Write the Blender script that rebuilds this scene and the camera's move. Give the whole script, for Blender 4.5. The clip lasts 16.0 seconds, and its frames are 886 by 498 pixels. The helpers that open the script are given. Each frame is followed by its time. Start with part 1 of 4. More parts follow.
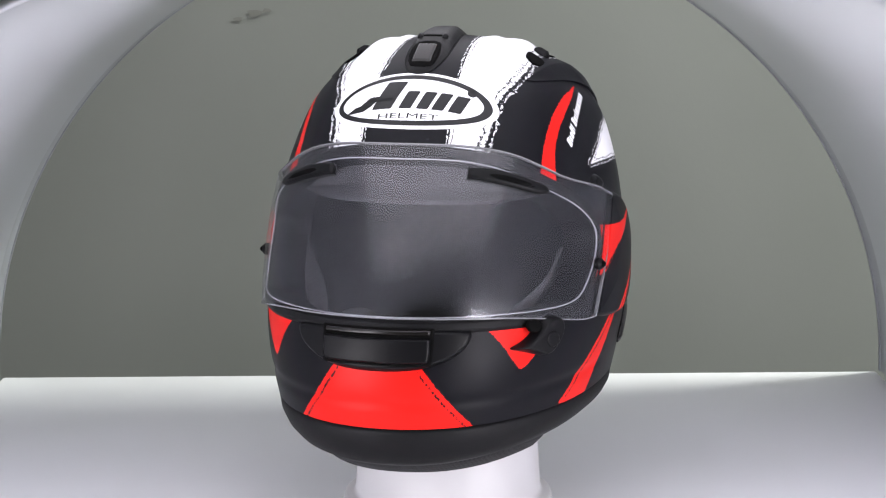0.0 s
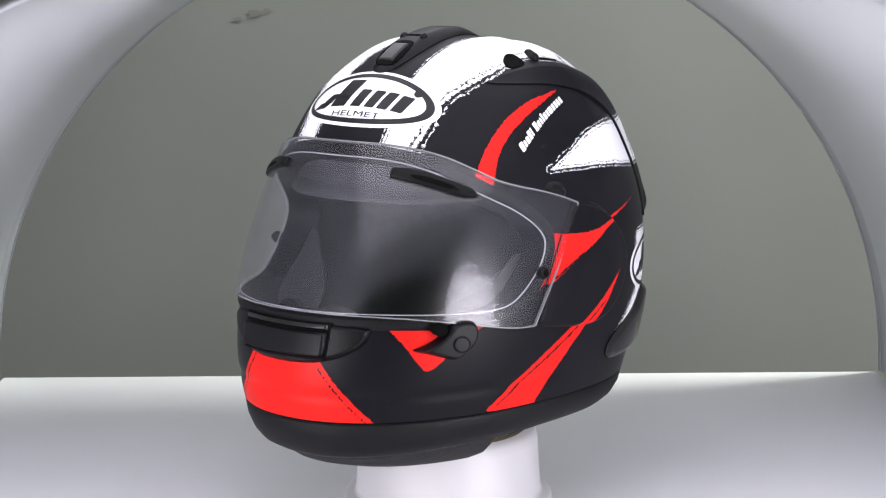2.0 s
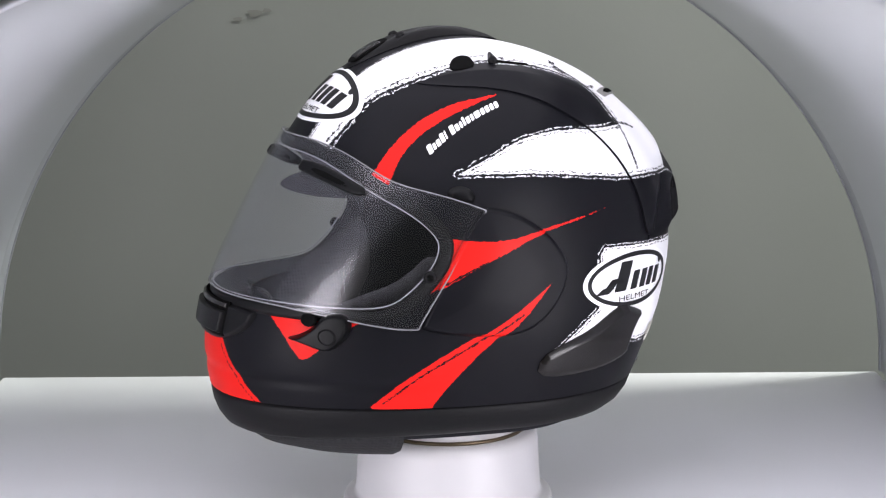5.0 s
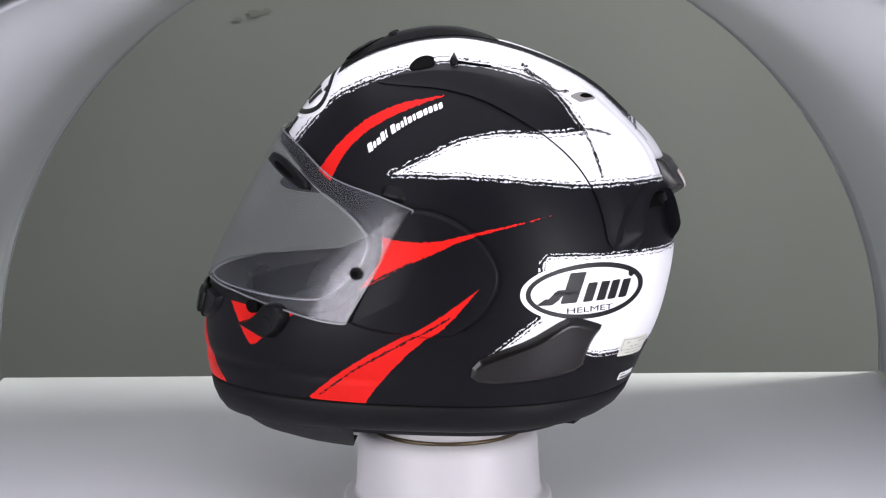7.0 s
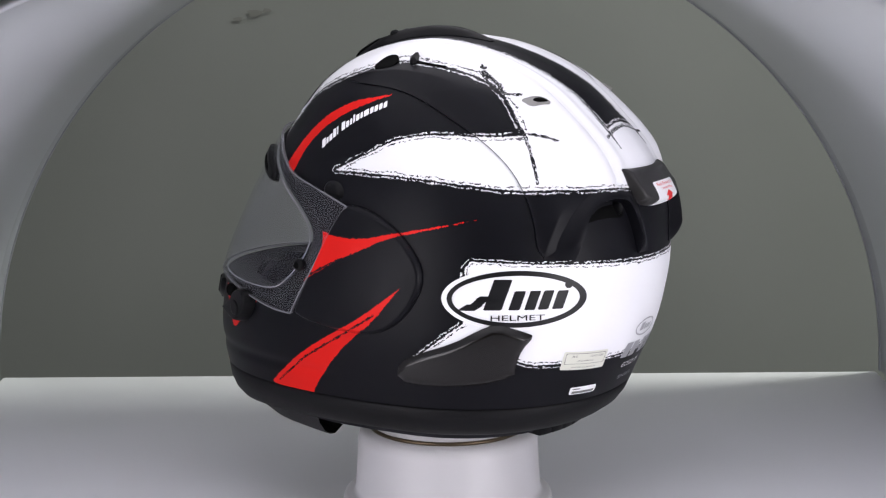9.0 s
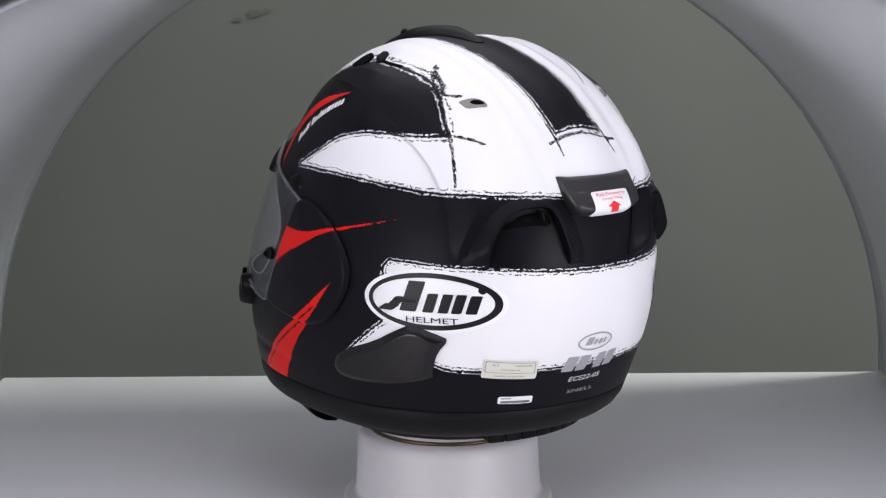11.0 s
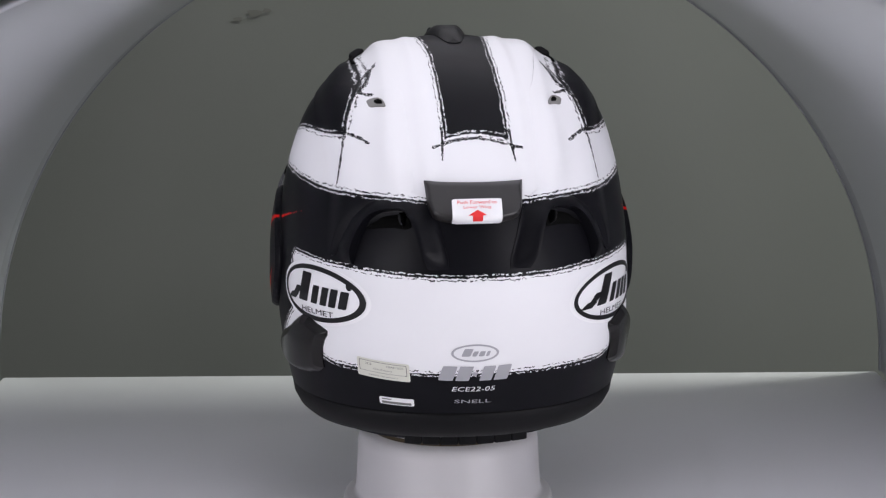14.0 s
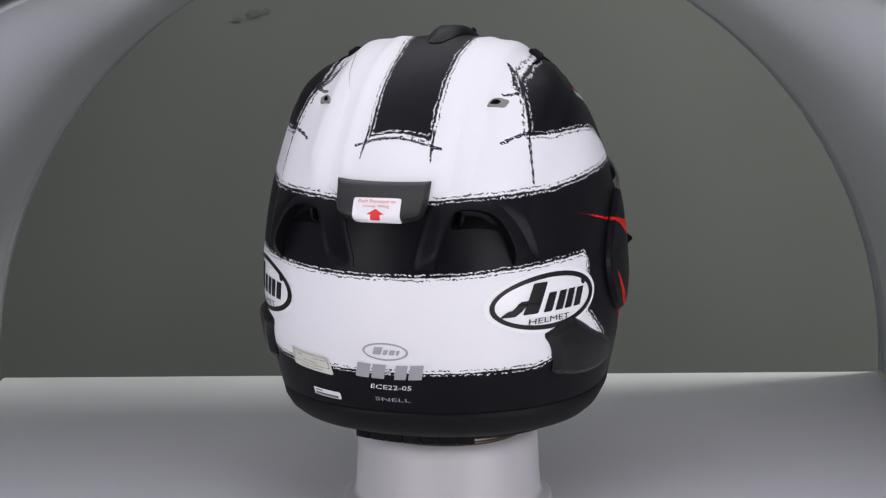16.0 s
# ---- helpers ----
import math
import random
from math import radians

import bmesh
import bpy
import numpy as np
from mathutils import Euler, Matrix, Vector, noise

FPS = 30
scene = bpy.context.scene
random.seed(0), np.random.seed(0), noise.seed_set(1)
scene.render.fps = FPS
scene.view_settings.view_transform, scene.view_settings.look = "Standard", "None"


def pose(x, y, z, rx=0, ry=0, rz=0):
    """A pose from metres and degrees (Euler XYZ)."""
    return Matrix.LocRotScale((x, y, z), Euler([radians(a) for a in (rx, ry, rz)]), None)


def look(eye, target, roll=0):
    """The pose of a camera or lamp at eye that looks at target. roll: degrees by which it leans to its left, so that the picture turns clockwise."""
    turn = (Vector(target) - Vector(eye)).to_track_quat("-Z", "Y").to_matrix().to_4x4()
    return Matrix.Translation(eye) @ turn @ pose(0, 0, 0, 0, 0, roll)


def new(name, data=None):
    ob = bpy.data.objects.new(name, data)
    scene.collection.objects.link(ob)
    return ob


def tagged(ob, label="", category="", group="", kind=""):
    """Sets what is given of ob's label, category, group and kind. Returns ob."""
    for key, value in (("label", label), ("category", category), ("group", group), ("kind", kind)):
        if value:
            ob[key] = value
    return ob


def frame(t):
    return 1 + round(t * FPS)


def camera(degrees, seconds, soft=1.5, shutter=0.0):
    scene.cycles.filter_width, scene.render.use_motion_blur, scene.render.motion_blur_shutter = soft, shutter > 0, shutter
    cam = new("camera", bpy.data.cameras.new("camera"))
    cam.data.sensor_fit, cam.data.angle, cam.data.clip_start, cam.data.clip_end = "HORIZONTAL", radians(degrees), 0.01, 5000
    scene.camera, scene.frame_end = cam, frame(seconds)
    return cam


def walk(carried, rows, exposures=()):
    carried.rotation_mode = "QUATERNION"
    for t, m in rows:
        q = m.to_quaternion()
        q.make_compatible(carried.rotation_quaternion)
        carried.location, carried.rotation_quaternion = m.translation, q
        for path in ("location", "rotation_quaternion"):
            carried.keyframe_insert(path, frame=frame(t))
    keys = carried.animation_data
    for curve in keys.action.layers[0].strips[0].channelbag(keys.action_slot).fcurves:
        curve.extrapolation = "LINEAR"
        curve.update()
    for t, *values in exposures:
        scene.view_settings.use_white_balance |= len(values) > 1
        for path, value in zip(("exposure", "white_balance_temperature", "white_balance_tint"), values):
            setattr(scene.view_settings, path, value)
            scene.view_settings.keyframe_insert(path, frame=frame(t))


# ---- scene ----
# ---- the camera stands still; the helmet turns on its pedestal ----
cam = camera(28.18, 16.0, soft=1.2)
EYE = Vector((0.0, -1.2, 0.3967))
walk(cam, [(t, look(EYE, EYE + Vector((-0.00234, 0.98485, -0.17337)), -0.267)) for t in (0.0, 16.0)],
     exposures=[(0.0, 0.0), (3.5, 0.0), (5.0, -0.12), (7.0, -0.36), (9.0, -0.70), (12.5, -0.99), (14.5, -1.10), (16.0, -1.11)])

LIFT = 0.237          # height of the helmet's own origin over the table
FRONT = -15.4         # the way the helmet faces at the start, degrees
TURNS = ((0, 0.00), (1, -11.31), (2, -22.64), (3, -33.97), (4, -45.11), (5, -56.26), (6, -67.41), (7, -78.66), (8, -90.02),
         (9, -101.58), (10, -113.04), (11, -124.31), (12, -135.48), (13, -146.56), (14, -157.64), (15, -168.72), (16, -179.80))
SIDE = 0.0006         # the side pieces and strokes sit this much further back


# ---- light ----
def world_light():
    w = bpy.data.worlds.new("room_air")
    scene.world = w
    w.use_nodes = True
    bg = w.node_tree.nodes["Background"]
    bg.inputs[0].default_value, bg.inputs[1].default_value = (0.5, 0.53, 0.55, 1), 0.05


def lamp(name, at, target, sx, sy, watts, colour=(1, 1, 1)):
    d = bpy.data.lights.new(name, "AREA")
    d.shape, d.size, d.size_y, d.energy, d.color = "RECTANGLE", sx, sy, watts, colour
    ob = new(name, d)
    ob.matrix_world = look(at, target)
    return tagged(ob, "unseen white area lamp added to light the set", "studio light")


world_light()
# two unseen soft panels inside the booth's sides, in front of the helmet, and a roof lamp stand for the sheet's glow;
# an added lamp lights the wall
lamp("light_panel", (-0.365, -0.36, 0.20), (0, -0.10, 0.16), 0.36, 0.30, 4.0, (0.975, 0.938, 1))
lamp("light_panel", (0.365, -0.36, 0.20), (0, -0.10, 0.16), 0.36, 0.30, 5.0, (0.975, 0.938, 1))
lamp("booth_light", (0, -0.05, 0.385), (0, 0.0, 0), 0.34, 0.50, 1.0, (0.970, 0.938, 1))
# unseen fill from above, added to brighten the wall behind the booth
lamp("wall_fill_lamp", (1.2, 0.75, 2.15), (1.0, 1.0, 0), 0.9, 0.3, 72, (0.965, 1, 0.94))


# ---- materials ----
def mat(name, colour, rough=0.5, metal=0.0, spread=0.06, scale=30.0, bump=0.0, bump_scale=400.0, rough_spread=0.06, coat=0.0, spec=0.5):
    m = bpy.data.materials.new(name)
    m.use_nodes = True
    nt = m.node_tree
    p = nt.nodes["Principled BSDF"]
    tc = nt.nodes.new("ShaderNodeTexCoord")
    no = nt.nodes.new("ShaderNodeTexNoise")
    no.inputs["Scale"].default_value, no.inputs["Detail"].default_value = scale, 6
    nt.links.new(tc.outputs["Object"], no.inputs["Vector"])
    mx = nt.nodes.new("ShaderNodeMix")
    mx.data_type = "RGBA"
    mx.inputs["A"].default_value = (*[max(0, c * (1 - spread)) for c in colour], 1)
    mx.inputs["B"].default_value = (*[min(1, c * (1 + spread)) for c in colour], 1)
    nt.links.new(no.outputs["Fac"], mx.inputs["Factor"])
    nt.links.new(mx.outputs["Result"], p.inputs["Base Color"])
    mr = nt.nodes.new("ShaderNodeMapRange")
    mr.inputs["To Min"].default_value, mr.inputs["To Max"].default_value = max(0.02, rough - rough_spread), min(1, rough + rough_spread)
    nt.links.new(no.outputs["Fac"], mr.inputs["Value"])
    nt.links.new(mr.outputs["Result"], p.inputs["Roughness"])
    p.inputs["Metallic"].default_value, p.inputs["Coat Weight"].default_value = metal, coat
    p.inputs["Specular IOR Level"].default_value = spec
    if bump:
        n2 = nt.nodes.new("ShaderNodeTexNoise")
        n2.inputs["Scale"].default_value, n2.inputs["Detail"].default_value = bump_scale, 4
        nt.links.new(tc.outputs["Object"], n2.inputs["Vector"])
        b = nt.nodes.new("ShaderNodeBump")
        b.inputs["Strength"].default_value, b.inputs["Distance"].default_value = bump, 0.001
        nt.links.new(n2.outputs["Fac"], b.inputs["Height"])
        nt.links.new(b.outputs["Normal"], p.inputs["Normal"])
    return m


def mesh_cloth(name, colour):
    """Knitted air mesh: small round holes in rows."""
    m = mat(name, colour, 0.85, spread=0.15, scale=60)
    nt = m.node_tree
    p = nt.nodes["Principled BSDF"]
    tc = nt.nodes.new("ShaderNodeTexCoord")
    vo = nt.nodes.new("ShaderNodeTexVoronoi")
    vo.inputs["Scale"].default_value, vo.inputs["Randomness"].default_value = 430, 0.1
    nt.links.new(tc.outputs["Object"], vo.inputs["Vector"])
    b = nt.nodes.new("ShaderNodeBump")
    b.inputs["Strength"].default_value, b.inputs["Distance"].default_value = 0.6, 0.0008
    nt.links.new(vo.outputs["Distance"], b.inputs["Height"])
    nt.links.new(b.outputs["Normal"], p.inputs["Normal"])
    r = nt.nodes.new("ShaderNodeMapRange")
    r.inputs["From Max"].default_value = 0.5
    r.inputs["To Min"].default_value, r.inputs["To Max"].default_value = 0.5, 1.2
    nt.links.new(vo.outputs["Distance"], r.inputs["Value"])
    src = p.inputs["Base Color"].links[0].from_socket
    mul = nt.nodes.new("ShaderNodeVectorMath")
    mul.operation = "SCALE"
    nt.links.new(src, mul.inputs[0])
    nt.links.new(r.outputs["Result"], mul.inputs["Scale"])
    nt.links.new(mul.outputs["Vector"], p.inputs["Base Color"])
    return m


def paint_material():
    """Matt black with white and red brushwork: the painted areas are edge distances in millimetres kept on the mesh."""
    m = bpy.data.materials.new("brushed_graphic_paint")
    m.use_nodes = True
    nt = m.node_tree
    p = nt.nodes["Principled BSDF"]
    tc = nt.nodes.new("ShaderNodeTexCoord")

    def noise_tex(scale, detail, rough=0.6):
        n = nt.nodes.new("ShaderNodeTexNoise")
        n.inputs["Scale"].default_value, n.inputs["Detail"].default_value, n.inputs["Roughness"].default_value = scale, detail, rough
        nt.links.new(tc.outputs["Object"], n.inputs["Vector"])
        return n.outputs["Fac"]

    def math_node(op, a, b=None, clamp=False):
        n = nt.nodes.new("ShaderNodeMath")
        n.operation, n.use_clamp = op, clamp
        for i, v in enumerate((a, b)):
            if v is None:
                continue
            if isinstance(v, (int, float)):
                n.inputs[i].default_value = v
            else:
                nt.links.new(v, n.inputs[i])
        return n.outputs[0]

    fine, coarse, streak = noise_tex(900, 3), noise_tex(260, 3), noise_tex(420, 2)

    drift = noise_tex(70, 2)

    def area(attr, rag, outer, inner, wide=0.34, share=0.47):
        a = nt.nodes.new("ShaderNodeAttribute")
        a.attribute_name = attr
        d = a.outputs["Fac"]
        wob = math_node("ADD", math_node("MULTIPLY", math_node("SUBTRACT", coarse, 0.5), 2.4 * rag), math_node("MULTIPLY", math_node("SUBTRACT", fine, 0.5), 3.0 * rag))
        e = math_node("ADD", d, wob)
        inside = math_node("MULTIPLY_ADD", e, -4.0)
        nt.nodes[-1].inputs[2].default_value = 0.5
        nt.nodes[-1].use_clamp = True
        # broken strokes that wander along the edge, one outside it and one inside
        far = math_node("ADD", e, math_node("MULTIPLY", math_node("SUBTRACT", drift, 0.5), 3.4))
        on = math_node("GREATER_THAN", streak, 0.47)
        v = inside
        if outer:
            out = math_node("COMPARE", far, outer)
            nt.nodes[-1].inputs[2].default_value = 0.30
            v = math_node("MAXIMUM", inside, math_node("MULTIPLY", out, on))
        inn = math_node("COMPARE", far, -inner)
        nt.nodes[-1].inputs[2].default_value = wide
        return math_node("MULTIPLY", v, math_node("SUBTRACT", 1.0, math_node("MULTIPLY", inn, math_node("GREATER_THAN", streak, share))))

    tone = noise_tex(25, 5)

    def shade(c, k):
        x = nt.nodes.new("ShaderNodeMix")
        x.data_type = "RGBA"
        x.inputs["A"].default_value, x.inputs["B"].default_value = (*[v * (1 - k) for v in c], 1), (*[min(1, v * (1 + k)) for v in c], 1)
        nt.links.new(tone, x.inputs["Factor"])
        return x.outputs["Result"]

    def over(a, b, fac):
        x = nt.nodes.new("ShaderNodeMix")
        x.data_type = "RGBA"
        nt.links.new(fac, x.inputs["Factor"])
        nt.links.new(a, x.inputs["A"])
        nt.links.new(b, x.inputs["B"])
        return x.outputs["Result"]

    white, red = area("white_d", 0.9, 1.7, 1.5), area("red_d", 0.62, 0, 40.0)
    ia = nt.nodes.new("ShaderNodeAttribute")
    ia.attribute_name = "ink_d"
    drawn = math_node("ADD", ia.outputs["Fac"], math_node("MULTIPLY", math_node("SUBTRACT", coarse, 0.5), 2.4))
    drawn = math_node("MULTIPLY", math_node("LESS_THAN", drawn, 0.0), math_node("GREATER_THAN", fine, 0.42))
    white = math_node("MULTIPLY", white, math_node("SUBTRACT", 1.0, drawn))
    red = math_node("MULTIPLY", red, math_node("SUBTRACT", 1.0, drawn))
    col = over(shade(BLACK_PAINT, 0.1), shade((0.75, 0.75, 0.765), 0.02), white)
    col = over(col, shade((0.60, 0.010, 0.007), 0.05), red)
    nt.links.new(col, p.inputs["Base Color"])
    mr = nt.nodes.new("ShaderNodeMapRange")
    mr.inputs["To Min"].default_value, mr.inputs["To Max"].default_value = 0.36, 0.44
    nt.links.new(tone, mr.inputs["Value"])
    nt.links.new(mr.outputs["Result"], p.inputs["Roughness"])
    p.inputs["Specular IOR Level"].default_value = 0.10
    b = nt.nodes.new("ShaderNodeBump")
    b.inputs["Strength"].default_value, b.inputs["Distance"].default_value = 0.05, 0.0004
    nt.links.new(fine, b.inputs["Height"])
    nt.links.new(b.outputs["Normal"], p.inputs["Normal"])
    return m


def clear_plastic(name):
    """Thin clear sheet: it mirrors little face on and much at a slant."""
    m = bpy.data.materials.new(name)
    m.use_nodes = True
    nt = m.node_tree
    nt.nodes.remove(nt.nodes["Principled BSDF"])
    t, g, f, x, r, pw = (nt.nodes.new("ShaderNode" + k) for k in ("BsdfTransparent", "BsdfGlossy", "LayerWeight", "MixShader", "MapRange", "Math"))
    t.inputs["Color"].default_value = (0.955, 0.955, 0.97, 1)
    g.inputs["Roughness"].default_value, g.inputs["Color"].default_value = 0.20, (0.96, 0.96, 1, 1)
    f.inputs["Blend"].default_value = 0.5
    pw.operation, pw.inputs[1].default_value = "POWER", 4.5
    r.inputs["To Min"].default_value, r.inputs["To Max"].default_value = 0.026, 0.42
    nt.links.new(f.outputs["Facing"], pw.inputs[0])
    nt.links.new(pw.outputs[0], r.inputs["Value"])
    nt.links.new(r.outputs["Result"], x.inputs[0])
    nt.links.new(t.outputs[0], x.inputs[1])
    nt.links.new(g.outputs[0], x.inputs[2])
    nt.links.new(x.outputs[0], nt.nodes["Material Output"].inputs["Surface"])
    return m


BLACK_PAINT = (0.0040, 0.0040, 0.0056)
PAINT = paint_material()
BLACK_PLASTIC = mat("black_plastic", (0.0032, 0.0032, 0.0038), 0.38, spread=0.2, bump=0.06, spec=0.12)
RUBBER = mat("black_rubber_trim", (0.0032, 0.0032, 0.0038), 0.55, spread=0.15, bump=0.12, bump_scale=900, spec=0.16)
GLOSS_BLACK = mat("smoked_black_plastic", (0.005, 0.0042, 0.004), 0.22, spread=0.2, spec=0.3)
# near-black for flat patches that stand for the shade inside openings
HOLE_SHADE = mat("painted_hole_shade", (0.002, 0.002, 0.002), 0.8, spec=0.05)
# grey of the outlet's lit inside, painted on a flat patch
OUTLET_GREY = mat("painted_outlet_grey", (0.20, 0.195, 0.185), 0.6)
EDGE_GLINT = mat("edge_glint_grey", (0.16, 0.16, 0.17), 0.2, spread=0.05)
PALE_LINE = mat("pale_line", (0.34, 0.34, 0.36), 0.3, spread=0.05)
LINER = mat("dark_liner_cloth", (0.014, 0.014, 0.017), 0.9, spread=0.3, scale=120, bump=0.2, bump_scale=700, spec=0.1)
PAD = mesh_cloth("grey_mesh_cloth", (0.040, 0.040, 0.045))
CURTAIN = mesh_cloth("black_mesh_cloth", (0.006, 0.006, 0.007))
CLEAR = clear_plastic("clear_visor")
WHITE_DECAL = mat("white_decal", (0.8, 0.8, 0.81), 0.35, spread=0.02)
BLACK_DECAL = mat("black_decal", (0.006, 0.006, 0.007), 0.4, spread=0.1, spec=0.25)
SILVER_DECAL = mat("silver_decal", (0.36, 0.36, 0.38), 0.35, metal=0.3, spread=0.05)
CREAM_PAPER = mat("cream_paper", (0.62, 0.62, 0.54), 0.5, spread=0.04)
RED_INK = mat("red_ink", (0.7, 0.02, 0.02), 0.5)
INK = mat("grey_ink", (0.15, 0.15, 0.14), 0.6)
GOLD = mat("dark_brass_edge", (0.10, 0.075, 0.045), 0.35, metal=0.8)
WALL = mat("grey_wall_paint", (0.39, 0.40, 0.38), 0.9, spread=0.05, scale=3, bump=0.15, bump_scale=120)
TABLE = mat("white_table_board", (0.78, 0.78, 0.80), 0.42, spread=0.03, scale=6, bump=0.03)
SMOKE = mat("smoked_wing_plastic", (0.022, 0.021, 0.021), 0.3, spread=0.15, spec=0.35)
POT = mat("white_moulded_plastic", (0.54, 0.53, 0.535), 0.4, spread=0.02, scale=10)
BOOTH = mat("white_booth_sheet", (0.70, 0.72, 0.77), 0.30, spread=0.06, scale=5, bump=0.05, bump_scale=9, coat=0.6, spec=0.9)
STAIN = mat("faded_wall_stain", (0.33, 0.33, 0.305), 0.9, spread=0.2, scale=40)
EDGE = mat("grey_edge_strip", (0.30, 0.31, 0.33), 0.6)
CONCRETE = mat("studio_floor", (0.25, 0.25, 0.25), 0.7, spread=0.1, scale=4)


# ---- mesh tools ----
def link_mesh(name, verts, faces, material, parent=None, label="", smooth=True):
    me = bpy.data.meshes.new(name)
    me.from_pydata([tuple(v) for v in np.asarray(verts).tolist()] if len(verts) else [], [], faces)
    me.materials.append(material)
    if smooth:
        me.polygons.foreach_set("use_smooth", [True] * len(me.polygons))
    me.update()
    ob = new(name, me)
    if parent:
        ob.parent = parent
    if label:
        ob["label"] = label
    return ob


def part(name, bm, material, parent, label="", smooth=True):
    me = bpy.data.meshes.new(name)
    bm.to_mesh(me)
    bm.free()
    me.materials.append(material)
    if smooth:
        me.polygons.foreach_set("use_smooth", [True] * len(me.polygons))
    ob = new(name, me)
    if parent:
        ob.parent = parent
    if label:
        ob["label"] = label
    return ob


def box_bm(x0, x1, y0, y1, z0, z1, bevel=0.0):
    bm = bmesh.new()
    bmesh.ops.create_cube(bm, size=1)
    for v in bm.verts:
        v.co = Vector((x0 + (v.co.x + 0.5) * (x1 - x0), y0 + (v.co.y + 0.5) * (y1 - y0), z0 + (v.co.z + 0.5) * (z1 - z0)))
    if bevel:
        bmesh.ops.bevel(bm, geom=bm.edges[:], offset=bevel, segments=2, profile=0.5, affect="EDGES")
    return bm


def lathe_bm(profile, steps=96):
    bm = bmesh.new()
    rings = []
    for r, z in profile:
        rings.append([bm.verts.new((r * math.cos(2 * math.pi * i / steps), r * math.sin(2 * math.pi * i / steps), z)) for i in range(steps)])
    for a, b in zip(rings, rings[1:]):
        for i in range(steps):
            j = (i + 1) % steps
            bm.faces.new((a[i], a[j], b[j], b[i]))
    bm.faces.new(rings[-1])
    bm.faces.new(rings[0][::-1])
    return bm


def rounded(points, turns=2, closed=True):
    """Corner cutting: a hand-drawn outline in millimetres, smoothed, in metres."""
    p = np.array(points, float)
    for _ in range(turns):
        q = np.roll(p, -1, 0) if closed else p[1:]
        a = p if closed else p[:-1]
        r = np.stack([0.75 * a + 0.25 * q, 0.25 * a + 0.75 * q], 1).reshape(-1, 2)
        p = r if closed else np.vstack([p[:1], r, p[-1:]])
    return p / 1000


def line_distance(q, poly, closed=True):
    best = np.full(len(q), 1e9)
    n = len(poly)
    for i in range(n if closed else n - 1):
        a, b = poly[i], poly[(i + 1) % n]
        e = b - a
        k = np.clip(((q - a) @ e) / max(e @ e, 1e-12), 0, 1)
        best = np.minimum(best, ((q - a - k[:, None] * e) ** 2).sum(1))
    return np.sqrt(best)


def poly_distance(q, poly):
    """Signed distance to a closed outline, negative inside."""
    inside = np.zeros(len(q), bool)
    n = len(poly)
    for i in range(n):
        a, b = poly[i], poly[(i + 1) % n]
        cross = (a[1] > q[:, 1]) != (b[1] > q[:, 1])
        with np.errstate(divide="ignore", invalid="ignore"):
            x = (b[0] - a[0]) * (q[:, 1] - a[1]) / (b[1] - a[1]) + a[0]
        inside ^= cross & (q[:, 0] < x)
    d = line_distance(q, poly)
    return np.where(inside, -d, d)


def grid_faces(rows, cols, wrap=False):
    i, j = np.meshgrid(np.arange(rows - 1), np.arange(cols if wrap else cols - 1), indexing="ij")
    a, b = i * cols + j, i * cols + (j + 1) % cols
    c, d = b + cols, a + cols
    return np.concatenate([np.stack([a, b, c], -1).reshape(-1, 3), np.stack([a, c, d], -1).reshape(-1, 3)])


def clip(par, faces, sd):
    """Cut a triangle net along sd = 0 and keep the side below zero. par: rows of numbers per vertex."""
    neg = sd < 0
    k = neg[faces].sum(1)
    keep = [tuple(f) for f in faces[k == 3].tolist()]
    rows, made = [], {}
    base_n = len(par)

    def cut(i, j):
        key = (i, j) if i < j else (j, i)
        if key not in made:
            s = sd[i] / (sd[i] - sd[j])
            made[key] = base_n + len(rows)
            rows.append(par[i] + s * (par[j] - par[i]))
        return made[key]

    for f in faces[(k > 0) & (k < 3)].tolist():
        out = []
        for i, j in zip(f, f[1:] + f[:1]):
            if neg[i]:
                out.append(i)
            if neg[i] != neg[j]:
                out.append(cut(i, j))
        keep += [(out[0], out[m], out[m + 1]) for m in range(1, len(out) - 1)]
    par = np.vstack([par, np.array(rows)]) if rows else par
    f = np.array(keep, int).reshape(-1, 3)
    used, inv = np.unique(f, return_inverse=True)
    return par[used], inv.reshape(-1, 3)


def smoothstep(x):
    x = np.clip(x, 0, 1)
    return x * x * (3 - 2 * x)


# ---- the helmet's form ----
# v, z, half width, front y, back y  (millimetres)
ROWS = ((-0.94, -134, 110, -167, 127), (-0.80, -120, 113, -169.5, 133), (-0.66, -106, 115.5, -170, 139.5),
        (-0.50, -90, 117.5, -168, 145.5), (-0.30, -70, 118, -163, 150.5), (-0.12, -52, 117.5, -156, 153.5), (0.0, -40, 117, -150, 154),
        (0.122, -14, 114.5, -136, 153), (0.22, 6, 111.5, -125, 149), (0.318, 25, 106.5, -114, 139.5), (0.423, 44, 99.5, -101, 121),
        (0.547, 63, 86.5, -86, 100), (0.64, 74.5, 73, -72, 81), (0.73, 83.5, 58, -56, 60), (0.82, 90, 40, -38, 40), (0.91, 94.5, 20, -19.5, 20), (1.0, 96, 0, 0, 0))
